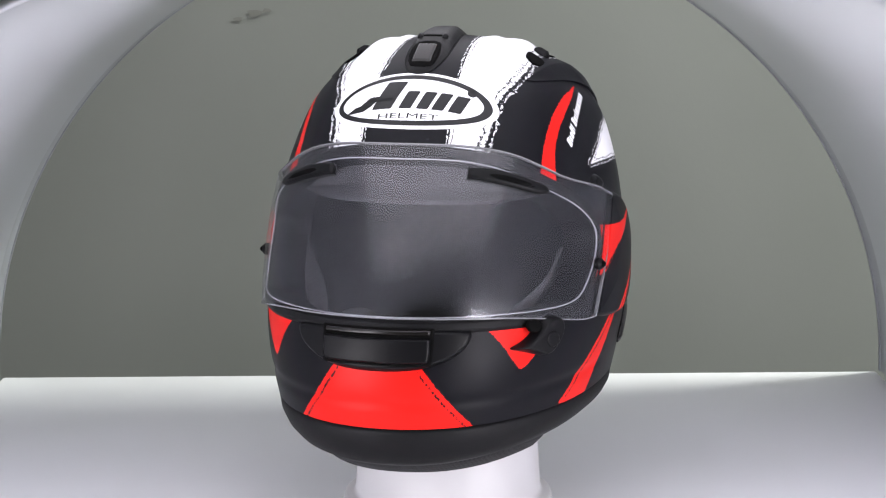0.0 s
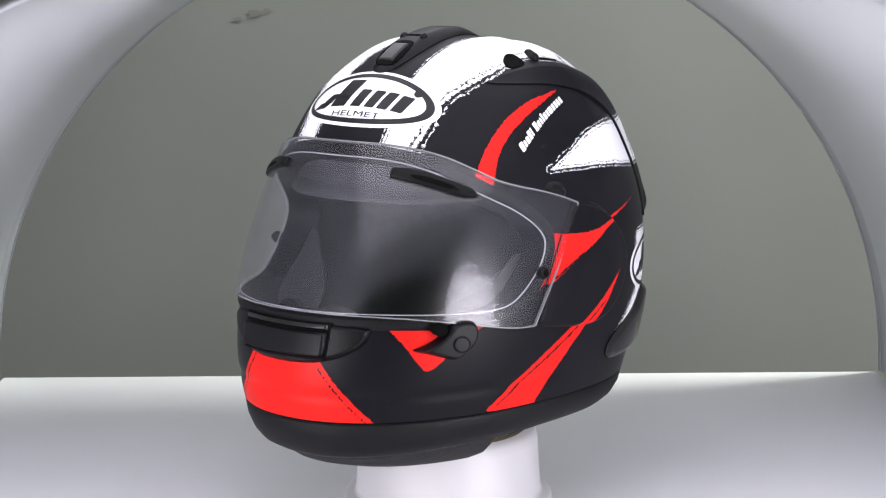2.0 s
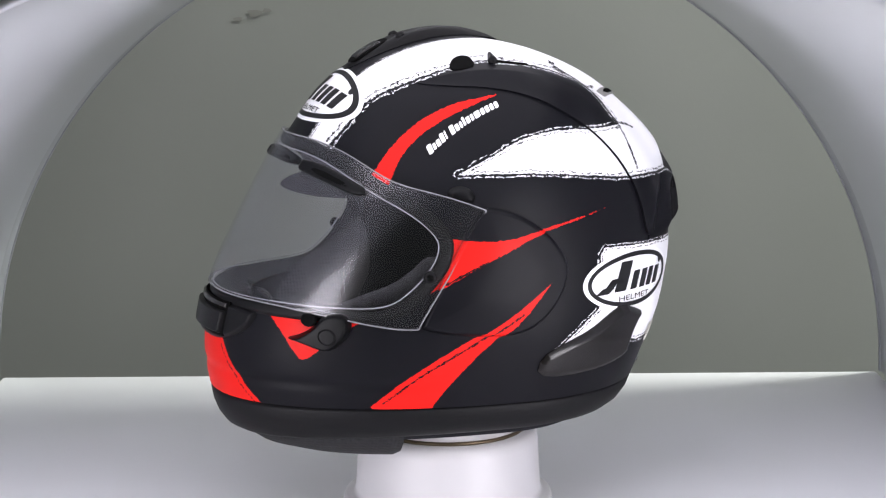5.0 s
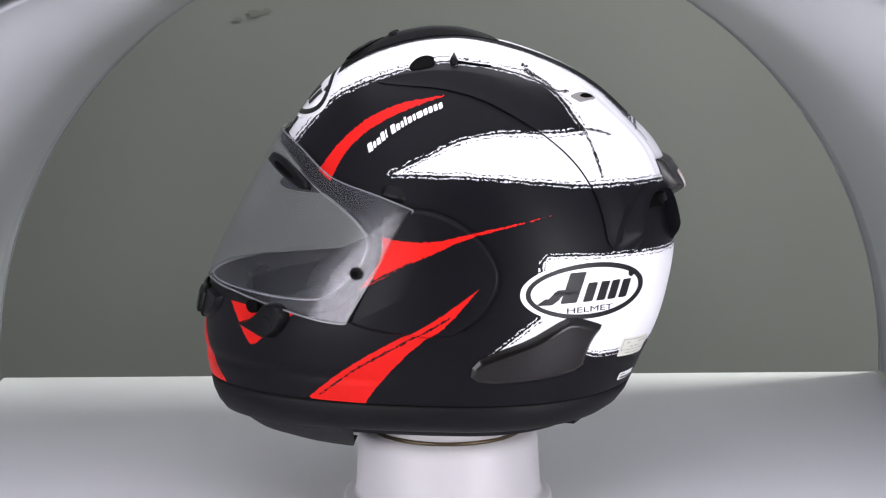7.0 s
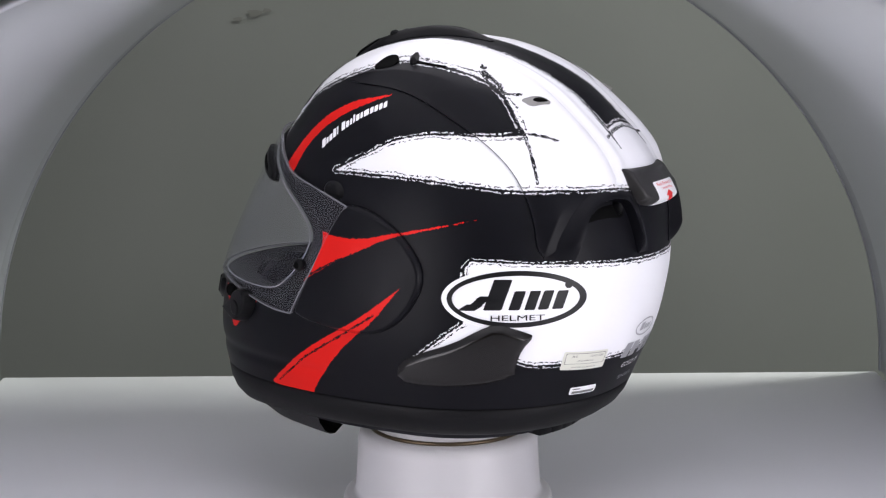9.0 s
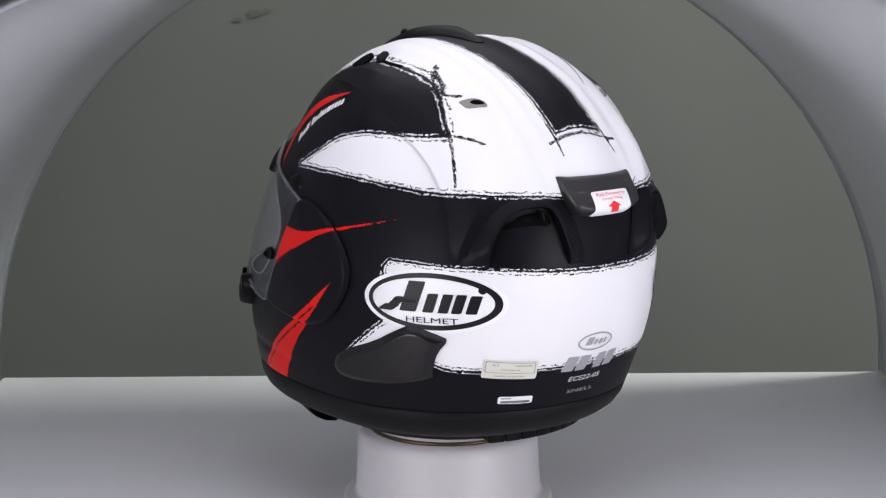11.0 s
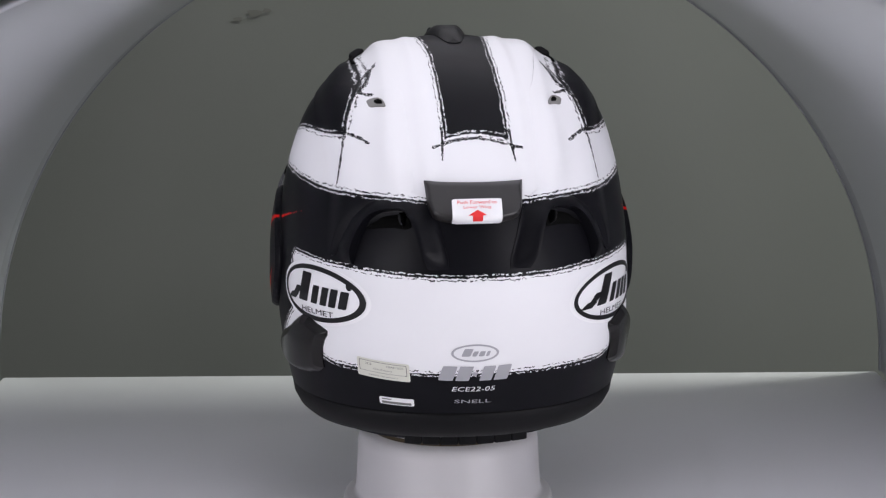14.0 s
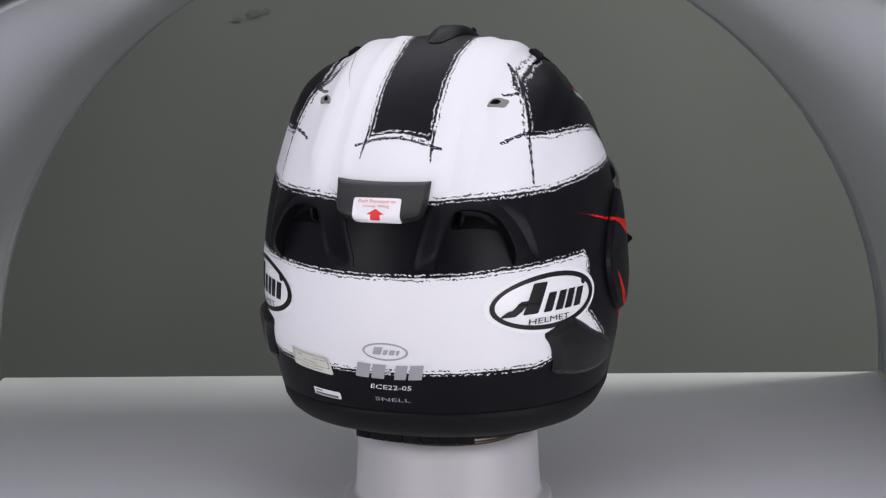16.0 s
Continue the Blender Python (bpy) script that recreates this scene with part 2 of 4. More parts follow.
def smooth_table():
    r = np.array(ROWS, float)
    v = np.linspace(-0.94, 1.0, 1165)
    out = []
    for c in range(1, 5):
        x, y = r[:, 0], r[:, c]
        h = np.diff(x); d = np.diff(y) / h
        m = np.zeros(len(x)); m[1:-1] = (d[:-1] * h[1:] + d[1:] * h[:-1]) / (h[:-1] + h[1:]); m[0] = d[0]; m[-1] = d[-1] if c > 1 else 0
        i = np.clip(np.searchsorted(x, v) - 1, 0, len(x) - 2); s = (v - x[i]) / h[i]
        f = (2*s**3-3*s**2+1)*y[i]+(s**3-2*s**2+s)*h[i]*m[i]+(-2*s**3+3*s**2)*y[i+1]+(s**3-s**2)*h[i]*m[i+1]
        k = np.hanning(61); k /= k.sum()
        g = np.pad(f, 30, mode="reflect", reflect_type="odd")
        out.append(np.convolve(g, k, "valid") / 1000)
    return v, out
FORM = smooth_table()
def base(phi, v):
    """Bare shell: phi 0 at the wearer's left, -90 degrees at the front; v from the lower seam to the crown."""
    z, w, yf, yb = (np.interp(v, FORM[0], c) for c in FORM[1])
    yc = 0.012 * np.clip(1 - v, 0, 1) + 0.020 * smoothstep(v / 0.45) * np.clip((1 - v) / 0.45, 0, 1)      # the crown is widest behind the middle
    w = np.maximum(w, 1e-6); c, s = np.cos(phi), np.sin(phi)
    a = np.maximum(np.where(s < 0, yc - yf, yb - yc), 1e-6)
    k = np.clip(v / 0.35, 0, 1)
    n = 2.12 - np.where(s > 0, 0.42 * k * k * (3 - 2 * k), 0.0)   # the crown narrows towards the back
    r = (np.abs(c / w) ** n + np.abs(s / a) ** n) ** (-1 / n)
    return np.stack([r * c, yc + r * s, z], -1)


def swell(p):
    """Soft lengthwise ridges on the crown and flutes low on the back."""
    x, y, z = np.abs(p[:, 0]), p[:, 1], p[:, 2]
    on = smoothstep((y + 0.05) / 0.06) * smoothstep((z + 0.005) / 0.03)
    ridge = 0.0045 * np.exp(-((x - 0.048) / np.where(x < 0.048, 0.013, 0.008)) ** 2) + 0.0016 * np.exp(-((x - 0.030) / 0.0045) ** 2)
    hollow = -0.0010 * np.exp(-((z + 0.118) / 0.004) ** 2) * smoothstep(-(y + 0.02) / 0.03)
    return ridge * on + hollow


def lay(par):
    """Point and outward normal of the bare shell for rows of (phi, v)."""
    phi, v = par[:, 0], np.clip(par[:, 1], -0.94, 0.9985)
    p = base(phi, v)
    e = 1e-3
    a = base(phi + e, v) - base(phi - e, v)
    b = base(phi, np.minimum(v + e, 1)) - base(phi, np.maximum(v - e, -0.94))
    n = np.cross(a, b)
    n /= np.maximum(np.linalg.norm(n, axis=1), 1e-12)[:, None]
    return p, n


# painted areas: outlines in millimetres, seen from the side (y, z), the same on both sides
WHITE_TOP = rounded([(-104, 22), (-98, 30), (-83, 47), (-72, 59), (-53, 68), (-35, 74), (-22, 77), (-9, 80.5), (2, 82), (20, 80), (36, 77), (52, 72), (66, 65.5), (77, 53),
                     (89, 36), (89, 36), (72, 37), (54, 39), (36, 39), (21, 37), (7, 32), (-4, 26), (-15, 21), (-29, 14), (-29, 14), (-1, 14.5), (34, 13), (71, 8.5), (101, 5), (131, 3.5), (160, 3.5),
                     (190, 40), (60, 130), (-90, 110), (-140, 40)], 2)
WHITE_BAND = rounded([(66, -37), (80, -37.5), (110, -39), (138, -41), (150, -43), (190, -43), (190, -106), (136, -105.5), (114, -104.5), (100, -105), (80, -92), (50, -97), (30, -104.5), (30, -104.5), (37, -98), (56, -83), (68, -74), (66, -55)], 1)
RED_BROW = rounded([(-92, -4), (-77, 16), (-64, 33), (-46, 48), (-28, 56), (-14, 59.5), (3, 62), (3, 62), (-14, 56), (-28, 50), (-43, 42), (-53, 34), (-63, 23), (-76, -6)], 2)
RED_SIDE = rounded([(-38, -22), (-36, -25), (-19, -27), (-1, -27), (17, -22.5), (34, -19.2), (74, -11), (74, -11), (34, -20.8), (16, -25.2), (-1, -34), (-22, -43), (-36, -52), (-54, -60), (-60, -62)], 1)
RED_LOW = rounded([(-86, -134), (-83, -130), (-55, -107), (-23, -88), (-2, -77), (27, -55), (27, -55), (6, -80), (-9, -90), (-23, -103), (-37, -119), (-46, -131), (-48, -136)], 1)
RED_FRONT = rounded([(-150, -62), (-146, -67), (-138, -81), (-130, -97), (-125, -103), (-119, -98), (-112, -92), (-101, -82), (-84, -72), (-66, -69)], 1)


INK_LINES = (np.array([(0.050, 0.0765), (0.066, 0.066), (0.084, 0.042), (0.089, 0.036), (0.096, 0.022), (0.101, 0.009)]),
             np.array([(0.080, 0.0375), (0.089, 0.0375), (0.097, 0.0355), (0.105, 0.0325)]), np.array([(0.052, 0.0745), (0.068, 0.0610), (0.079, 0.0600)]),
             np.array([(-0.078, -0.1305), (-0.052, -0.110), (-0.021, -0.0915), (-0.003, -0.081), (0.008, -0.074)]),
             np.array([(-0.040, -0.0525), (-0.024, -0.0440), (-0.003, -0.0355)]))


def paint(p):
    """Edge distances of the white and the red paint in millimetres, negative inside."""
    x, y, z = np.abs(p[:, 0]), p[:, 1], p[:, 2]
    q = np.stack([y - SIDE, z], 1)
    white = poly_distance(q, WHITE_TOP)
    half = 0.029 + 0.024 * np.clip((-0.097 - z) / 0.034, -0.3, 1.2)
    drift = 0.0022 * np.clip(p[:, 1] / 0.12, 0, 1)
    across = np.abs(p[:, 0] + drift)      # the stripe strays to the wearer's right behind
    stripe = 0.0285 - 0.0085 * np.clip((y + 0.1) / 0.15, 0, 1)
    centre = np.maximum(across - stripe, y - 0.1235)      # black lengthwise band over the crown
    white = np.maximum(white, -centre)
    white = np.minimum(white, poly_distance(q, WHITE_BAND))
    red = np.minimum.reduce([poly_distance(q, a) for a in (RED_BROW, RED_SIDE, RED_LOW, RED_FRONT)])
    chin = np.maximum.reduce([x - half, z + 0.0975 - 0.0035 * (x / 0.03) ** 2, y + 0.1])
    ink = np.minimum.reduce([line_distance(q, k, closed=False) for k in INK_LINES])
    r = np.stack([across, y], 1)
    end = np.minimum(line_distance(r, np.array([(0.0, 0.1262), (0.0270, 0.1260)]), False), line_distance(r, np.array([(0.0208, 0.117), (0.0222, 0.1335)]), False))
    ink = np.minimum(ink, np.where((y < -0.1) & (z < -0.09), np.abs(x - half + 0.0042), 1.0))
    ink = np.minimum(np.where(x > 0.02, ink, 1.0), np.where((z > 0.02) & (y > 0.1), end, 1.0)) - 0.0007
    return white * 1000, np.minimum(red, chin) * 1000, ink * 1000


def mirror_of(ob, name):
    """The same piece on the other side of the helmet."""
    me = ob.data.copy()
    co = np.empty(len(me.vertices) * 3)
    me.vertices.foreach_get("co", co)
    co[0::3] *= -1
    me.vertices.foreach_set("co", co)
    me.flip_normals()
    me.update()
    o = new(name, me)
    o.parent = ob.parent
    if "label" in ob:
        o["label"] = ob["label"]
    return o


def skin(name, material, parent, sd_of, height_of, phis, vs, res, skirt=0.003, label="", painted=False, double=0.0, wrap=False):
    """A piece of the helmet's skin: where sd_of is below zero, raised by height_of over the bare shell, with a turned-in edge."""
    pn, vn = res
    ph = np.radians(np.linspace(phis[0], phis[1], pn, endpoint=not wrap))
    vv = np.linspace(vs[0], vs[1], vn)
    g = np.stack(np.meshgrid(ph, vv), -1).reshape(-1, 2)
    f = grid_faces(vn, pn, wrap)
    p, n = lay(g)
    if sd_of is not None:
        sd = sd_of(p)
        if wrap:        # clip in space, since the angle jumps at the seam
            full = np.hstack([p, n])
            full, f = clip(full, f, sd)
            p, n = full[:, :3], full[:, 3:]
            n /= np.linalg.norm(n, axis=1)[:, None]
        else:
            g, f = clip(g, f, sd)
            p, n = lay(g)
    sd = sd_of(p) if sd_of is not None else np.full(len(p), -1.0)
    lift = swell(p) + height_of(p, sd)
    verts = p + n * lift[:, None]
    marks = paint(p) if painted else None
    faces = f.tolist()
    count = len(verts)
    e = np.sort(np.concatenate([f[:, [0, 1]], f[:, [1, 2]], f[:, [2, 0]]]), 1)
    u, c = np.unique(e, axis=0, return_counts=True)
    open_edges = {tuple(k) for k in u[c == 1].tolist()}
    if double:
        inner = verts - n * double
        faces += (f[:, ::-1] + count).tolist()
        verts = np.vstack([verts, inner])
    if skirt or double:
        depth = double or skirt
        rim = sorted({i for k in open_edges for i in k})
        at = {i: len(verts) + k for k, i in enumerate(rim)}
        top = verts[rim]
        low = top - n[rim] * depth
        m = len(rim)
        verts = np.vstack([verts, top, low])
        for tri in f.tolist():
            for i, j in zip(tri, tri[1:] + tri[:1]):
                if ((i, j) if i < j else (j, i)) in open_edges:
                    faces.append((at[j], at[i], at[i] + m, at[j] + m))
    ob = link_mesh(name, verts, faces, material, parent, label)
    if painted:
        extra = len(verts) - count
        for key, d in zip(("white_d", "red_d", "ink_d"), marks):
            at_attr = ob.data.attributes.new(key, "FLOAT", "POINT")
            tail = np.full(len(rim), 60.0)      # the turned-in edge stays black
            full = np.concatenate([d, tail, tail]) if extra else d
            at_attr.data.foreach_set("value", full.astype(np.float32))
    return ob


def side_outline(points, turns=2):
    poly = rounded(points, turns)
    return lambda p: np.where(p[:, 0] > -0.02, poly_distance(p[:, 1:3] - np.array([SIDE, 0.0]), poly), 1.0)


def face_outline(points, turns=2):
    """Outline in (x, z), for pieces on the front or the back."""
    poly = rounded(points, turns)
    return lambda p: poly_distance(p[:, [0, 2]], poly)


def plan_outline(points, turns=2):
    poly = rounded(points, turns)
    return lambda p: poly_distance(p[:, [0, 1]], poly)


def dome(h, edge, foot=0.0):
    return lambda p, sd: foot + h * np.sqrt(smoothstep(-sd / edge))


EYE_PORT = rounded([(-230, 29), (-118, 28), (-102, 24), (-79, 5), (-57, -8), (-43, -21), (-40, -31), (-47, -46), (-65, -64), (-79, -70), (-109, -70), (-148, -68), (-230, -67)], 2)
VISOR = [(-230, 35), (-112, 34), (-92, 28), (-75, 15), (-64, 8), (-36, 1), (-14, -7), (-13, -8), (-13.5, -9), (-56, -78), (-56, -80.5), (-60, -81), (-76, -80), (-109, -73), (-147, -67), (-230, -66)]


def helmet():
    h = tagged(new("motorcycle_helmet"), "matt black full-face motorcycle helmet with white and red brushed graphics", "helmet")
    port = lambda p: poly_distance(p[:, 1:3], EYE_PORT)
    shell = skin("shell", PAINT, h, lambda p: -port(p), lambda p, sd: 0 * sd, (-180, 180), (-0.94, 0.9985), (620, 420), skirt=0.024, painted=True, wrap=True,
                 label="matt black painted shell with white bands and red strokes")
    outer = [shell]
    # rubber bead round the eye port
    skin("eye_port_gasket", RUBBER, h, lambda p: np.abs(port(p) - 0.003) - 0.0042, lambda p, sd: 0.0017 * np.sqrt(smoothstep(-sd / 0.003)), (-180, 0), (-0.5, 0.45), (520, 240), skirt=0.003,
         label="black rubber bead")
    # thin pale line that follows the eye port's edge on the inside
    skin("port_line", PALE_LINE, h, lambda p: np.abs(port(p) + 0.0022) - 0.00028, lambda p, sd: 0.0016 + 0 * sd, (-180, 0), (-0.5, 0.45), (1000, 520), skirt=0.0008, label="thin pale line just inside the eye port's edge")
    liner(h, port)
    lower_trim(h)
    visor(h)
    # side pods that cover the visor's pivots
    pod = side_outline([(-20, -9.5), (-12, -5.5), (9, -11), (30, -26), (43, -48), (30, -74), (9, -88), (-23, -87), (-55, -82), (-56, -76)], 2)
    a = skin("visor_pod", PAINT, h, pod, lambda p, sd: 0.0016 + 0.0030 * np.sqrt(smoothstep(-sd / 0.003)) + 0.0012 * smoothstep(-sd / 0.025), (-60, 40), (-0.7, 0.3), (300, 240), painted=True, label="matt black side pod with red strokes")
    mirror_of(a, "visor_pod")
    # raised cowls from the crown to the rear ducts
    cowl = side_outline([(-47, 68.5), (-24, 67), (1, 66), (26, 60), (47, 49), (68, 36), (86, 19), (97, 2), (103, -14), (106, -31), (110, -35), (114, -32), (121, -22), (133, -6), (150, -4),
                         (152, 8), (140, 24), (115, 46), (88, 63), (57, 77), (31, 84), (2, 84.5), (-20, 80.5), (-36, 74.5)], 2)
    a = skin("side_cowl", PAINT, h, lambda p: np.maximum(cowl(p), 0.033 - p[:, 0]), lambda p, sd: -0.0008 + 0.0012 * smoothstep((p[:, 0] - 0.034) / 0.008) + 0.0014 * smoothstep((0.075 - p[:, 2]) / 0.02) * smoothstep((p[:, 0] - 0.05) / 0.02) + 0.0034 * smoothstep(-sd / 0.014) * smoothstep((p[:, 0] - 0.034) / 0.012), (-70, 88), (-0.1, 0.9), (380, 300), painted=True, label="raised cowl, black in front and white behind")
    outer.append(a)
    outer.append(mirror_of(a, "side_cowl"))
    top_vents(h)
    outer += rear(h)
    chin(h)
    lower_fins(h)
    visor_catch(h)
    graphics(h, outer)
    return h


def liner(h, port):
    skin("liner", LINER, h, lambda p: -port(p), lambda p, sd: -0.024 + 0 * sd, (-180, 180), (-0.93, 0.9985), (160, 110), skirt=0, wrap=True, label="dark cloth lining")
    pad = side_outline([(-128, -92), (-122, -72), (-98, -62), (-66, -52), (-50, -34), (-36, -42), (-30, -85), (-60, -125), (-110, -122)], 2)
    a = skin("cheek_pad", PAD, h, pad, lambda p, sd: -0.0235 - 0.016 * smoothstep(-sd / 0.030), (-80, 10), (-0.93, 0.3), (150, 120), skirt=0, label="grey mesh cheek pad")
    mirror_of(a, "cheek_pad")
    # brow pad hugs the upper edge of the eye port
    skin("brow_pad", PAD, h, lambda p: np.maximum(np.abs(port(p) + 0.011) - 0.0135, np.maximum(0.002 - p[:, 2], p[:, 1] + 0.062)), lambda p, sd: -0.013 - 0.009 * smoothstep(-sd / 0.012), (-178, -2), (0.0, 0.6), (260, 130), skirt=0,
         label="grey mesh brow pad")
    # breath guard over the chin bar
    guard = face_outline([(-46, -70), (-40, -62), (-20, -57), (-8, -62), (8, -62), (20, -57), (40, -62), (46, -70), (30, -80), (-30, -80)], 2)
    skin("breath_guard", BLACK_PLASTIC, h, lambda p: np.where(p[:, 1] < -0.05, guard(p), 1.0), lambda p, sd: -0.020 - 0.003 * np.sqrt(smoothstep(-sd / 0.005)), (-140, -40), (-0.6, 0.1), (180, 90), skirt=0.004, label="black breath guard")


def ring_rows(rows, name, material, parent, label, dip=0.0, steps=220, cut=None):
    phi = np.linspace(-math.pi, math.pi, steps, endpoint=False)
    pts = []
    for k, (z, w, yf, yb) in enumerate(rows):
        c, s = np.cos(phi), np.sin(phi)
        a = np.where(s < 0, 0.012 - yf / 1000, yb / 1000 - 0.012)
        r = (np.abs(c / (w / 1000)) ** 2.12 + np.abs(s / a) ** 2.12) ** (-1 / 2.12)
        y = 0.012 + r * s
        pts.append(np.stack([r * c, y, z / 1000 - dip * k / len(rows) * np.clip(-y / 0.15, 0, 1) ** 2], -1))
    v = np.concatenate(pts)
    f = grid_faces(len(rows), steps, True)
    if cut is not None:
        v, f = clip(v, f, cut(v))
    return link_mesh(name, v, f[:, ::-1].tolist(), material, parent, label)


def lower_trim(h):
    ring_rows([(-133.5, 105, -162, 122), (-134.6, 108.6, -165.6, 125.6), (-136, 109.4, -166.4, 126), (-142.5, 108.4, -165, 123), (-149, 105, -162, 118), (-153.5, 100, -158, 111.5), (-156, 93, -152, 104), (-157, 85, -143, 95), (-152, 80, -136, 88), (-144, 77, -131, 84), (-132, 76, -130, 83)],
              "lower_trim", RUBBER, h, "wide black rubber edge trim", dip=0.010)
    ring_rows([(-146, 86, -144, 95), (-157, 85, -141, 93), (-162, 81, -136, 89), (-163.5, 72, -124, 78), (-154, 66, -118, 72)], "neck_roll", LINER, h, "black padded neck opening", dip=0.008)
    ring_rows([(-152, 91, -152, 60), (-163, 87, -147, 60), (-170, 81, -137, 60), (-175, 73, -121, 60), (-177, 66, -107, 60), (-172, 60, -98, 60)], "chin_curtain", CURTAIN, h, "black mesh chin curtain",
              cut=lambda v: v[:, 1] + 0.058 + 0.5 * np.clip(-0.17 - v[:, 2], 0, 1))
    # ribbed tab under the back of the neck
    for k in range(-3, 4):   # seven ribs
        a = math.radians(k * 7.2)
        bm = box_bm(-0.0058, 0.0058, -0.015, 0.000, -0.1640, -0.148, 0.0012)
        bm.transform(Matrix.Translation((0, 0.0, 0)) @ Matrix.Rotation(-a, 4, "Z") @ Matrix.Translation((0, 0.096, 0)))
        part("neck_tab_rib", bm, BLACK_PLASTIC, h, "black ribbed plastic tab")


def visor(h):
    sd = lambda p: np.maximum(poly_distance(p[:, 1:3], rounded(VISOR, 2)), p[:, 1] + 0.002)
    v = skin("visor", CLEAR, h, sd, lambda p, sd: 0.0042 + 0 * sd, (-182, 2), (-0.62, 0.5), (420, 220), double=0.002, label="clear face shield, closed")
    v.visible_shadow = False
    # opaque grey band round the rim: the edge's glint as a colour
    skin("edge", EDGE_GLINT, v, lambda p: np.maximum(sd(p), -0.0008 - sd(p)), lambda p, s: 0.0044 + 0 * s, (-182, 2), (-0.62, 0.5), (900, 520), skirt=0.002, label="thin grey band painted for the glint on the shield's edge")
    vent = side_outline([(-118, 15), (-118, 15), (-112, 18.8), (-103, 18), (-92, 11.5), (-83, 5.5), (-82.5, 5), (-82, 1), (-82.5, 0.5), (-87, 0), (-93, 2), (-104, 7.5)], 1)
    cut = lambda f: (lambda p: np.maximum(f(p), 0.042 - p[:, 0]))
    a = skin("brow_vent", BLACK_PLASTIC, v, cut(vent), dome(0.0022, 0.0012, 0.0044), (-88, -30), (0.1, 0.5), (160, 80), label="black brow vent on the shield")
    slot = side_outline([(-108, 12), (-104, 14.5), (-89, 5.5), (-92, 4)], 1)
    b = skin("slot", HOLE_SHADE, a, lambda p: np.maximum(slot(p), 0.052 - p[:, 0]), dome(0.0003, 0.001, 0.0066), (-88, -30), (0.1, 0.5), (90, 50))
    a2 = mirror_of(a, "brow_vent")
    b2 = mirror_of(b, "slot")
    b2.parent = a2
    for name, r, lift, m in (("shield_pin", 4.2, 0.0052, BLACK_PLASTIC), ("pin_bore", 2.2, 0.0072, HOLE_SHADE)):
        c = [(-50 + r * math.cos(k * 0.5236), -48 + r * math.sin(k * 0.5236)) for k in range(12)]
        a = skin(name, m, v, side_outline(c, 1), dome(0.0018, 0.002, lift), (-50, 0), (-0.4, 0.1), (120, 70))
        mirror_of(a, name)


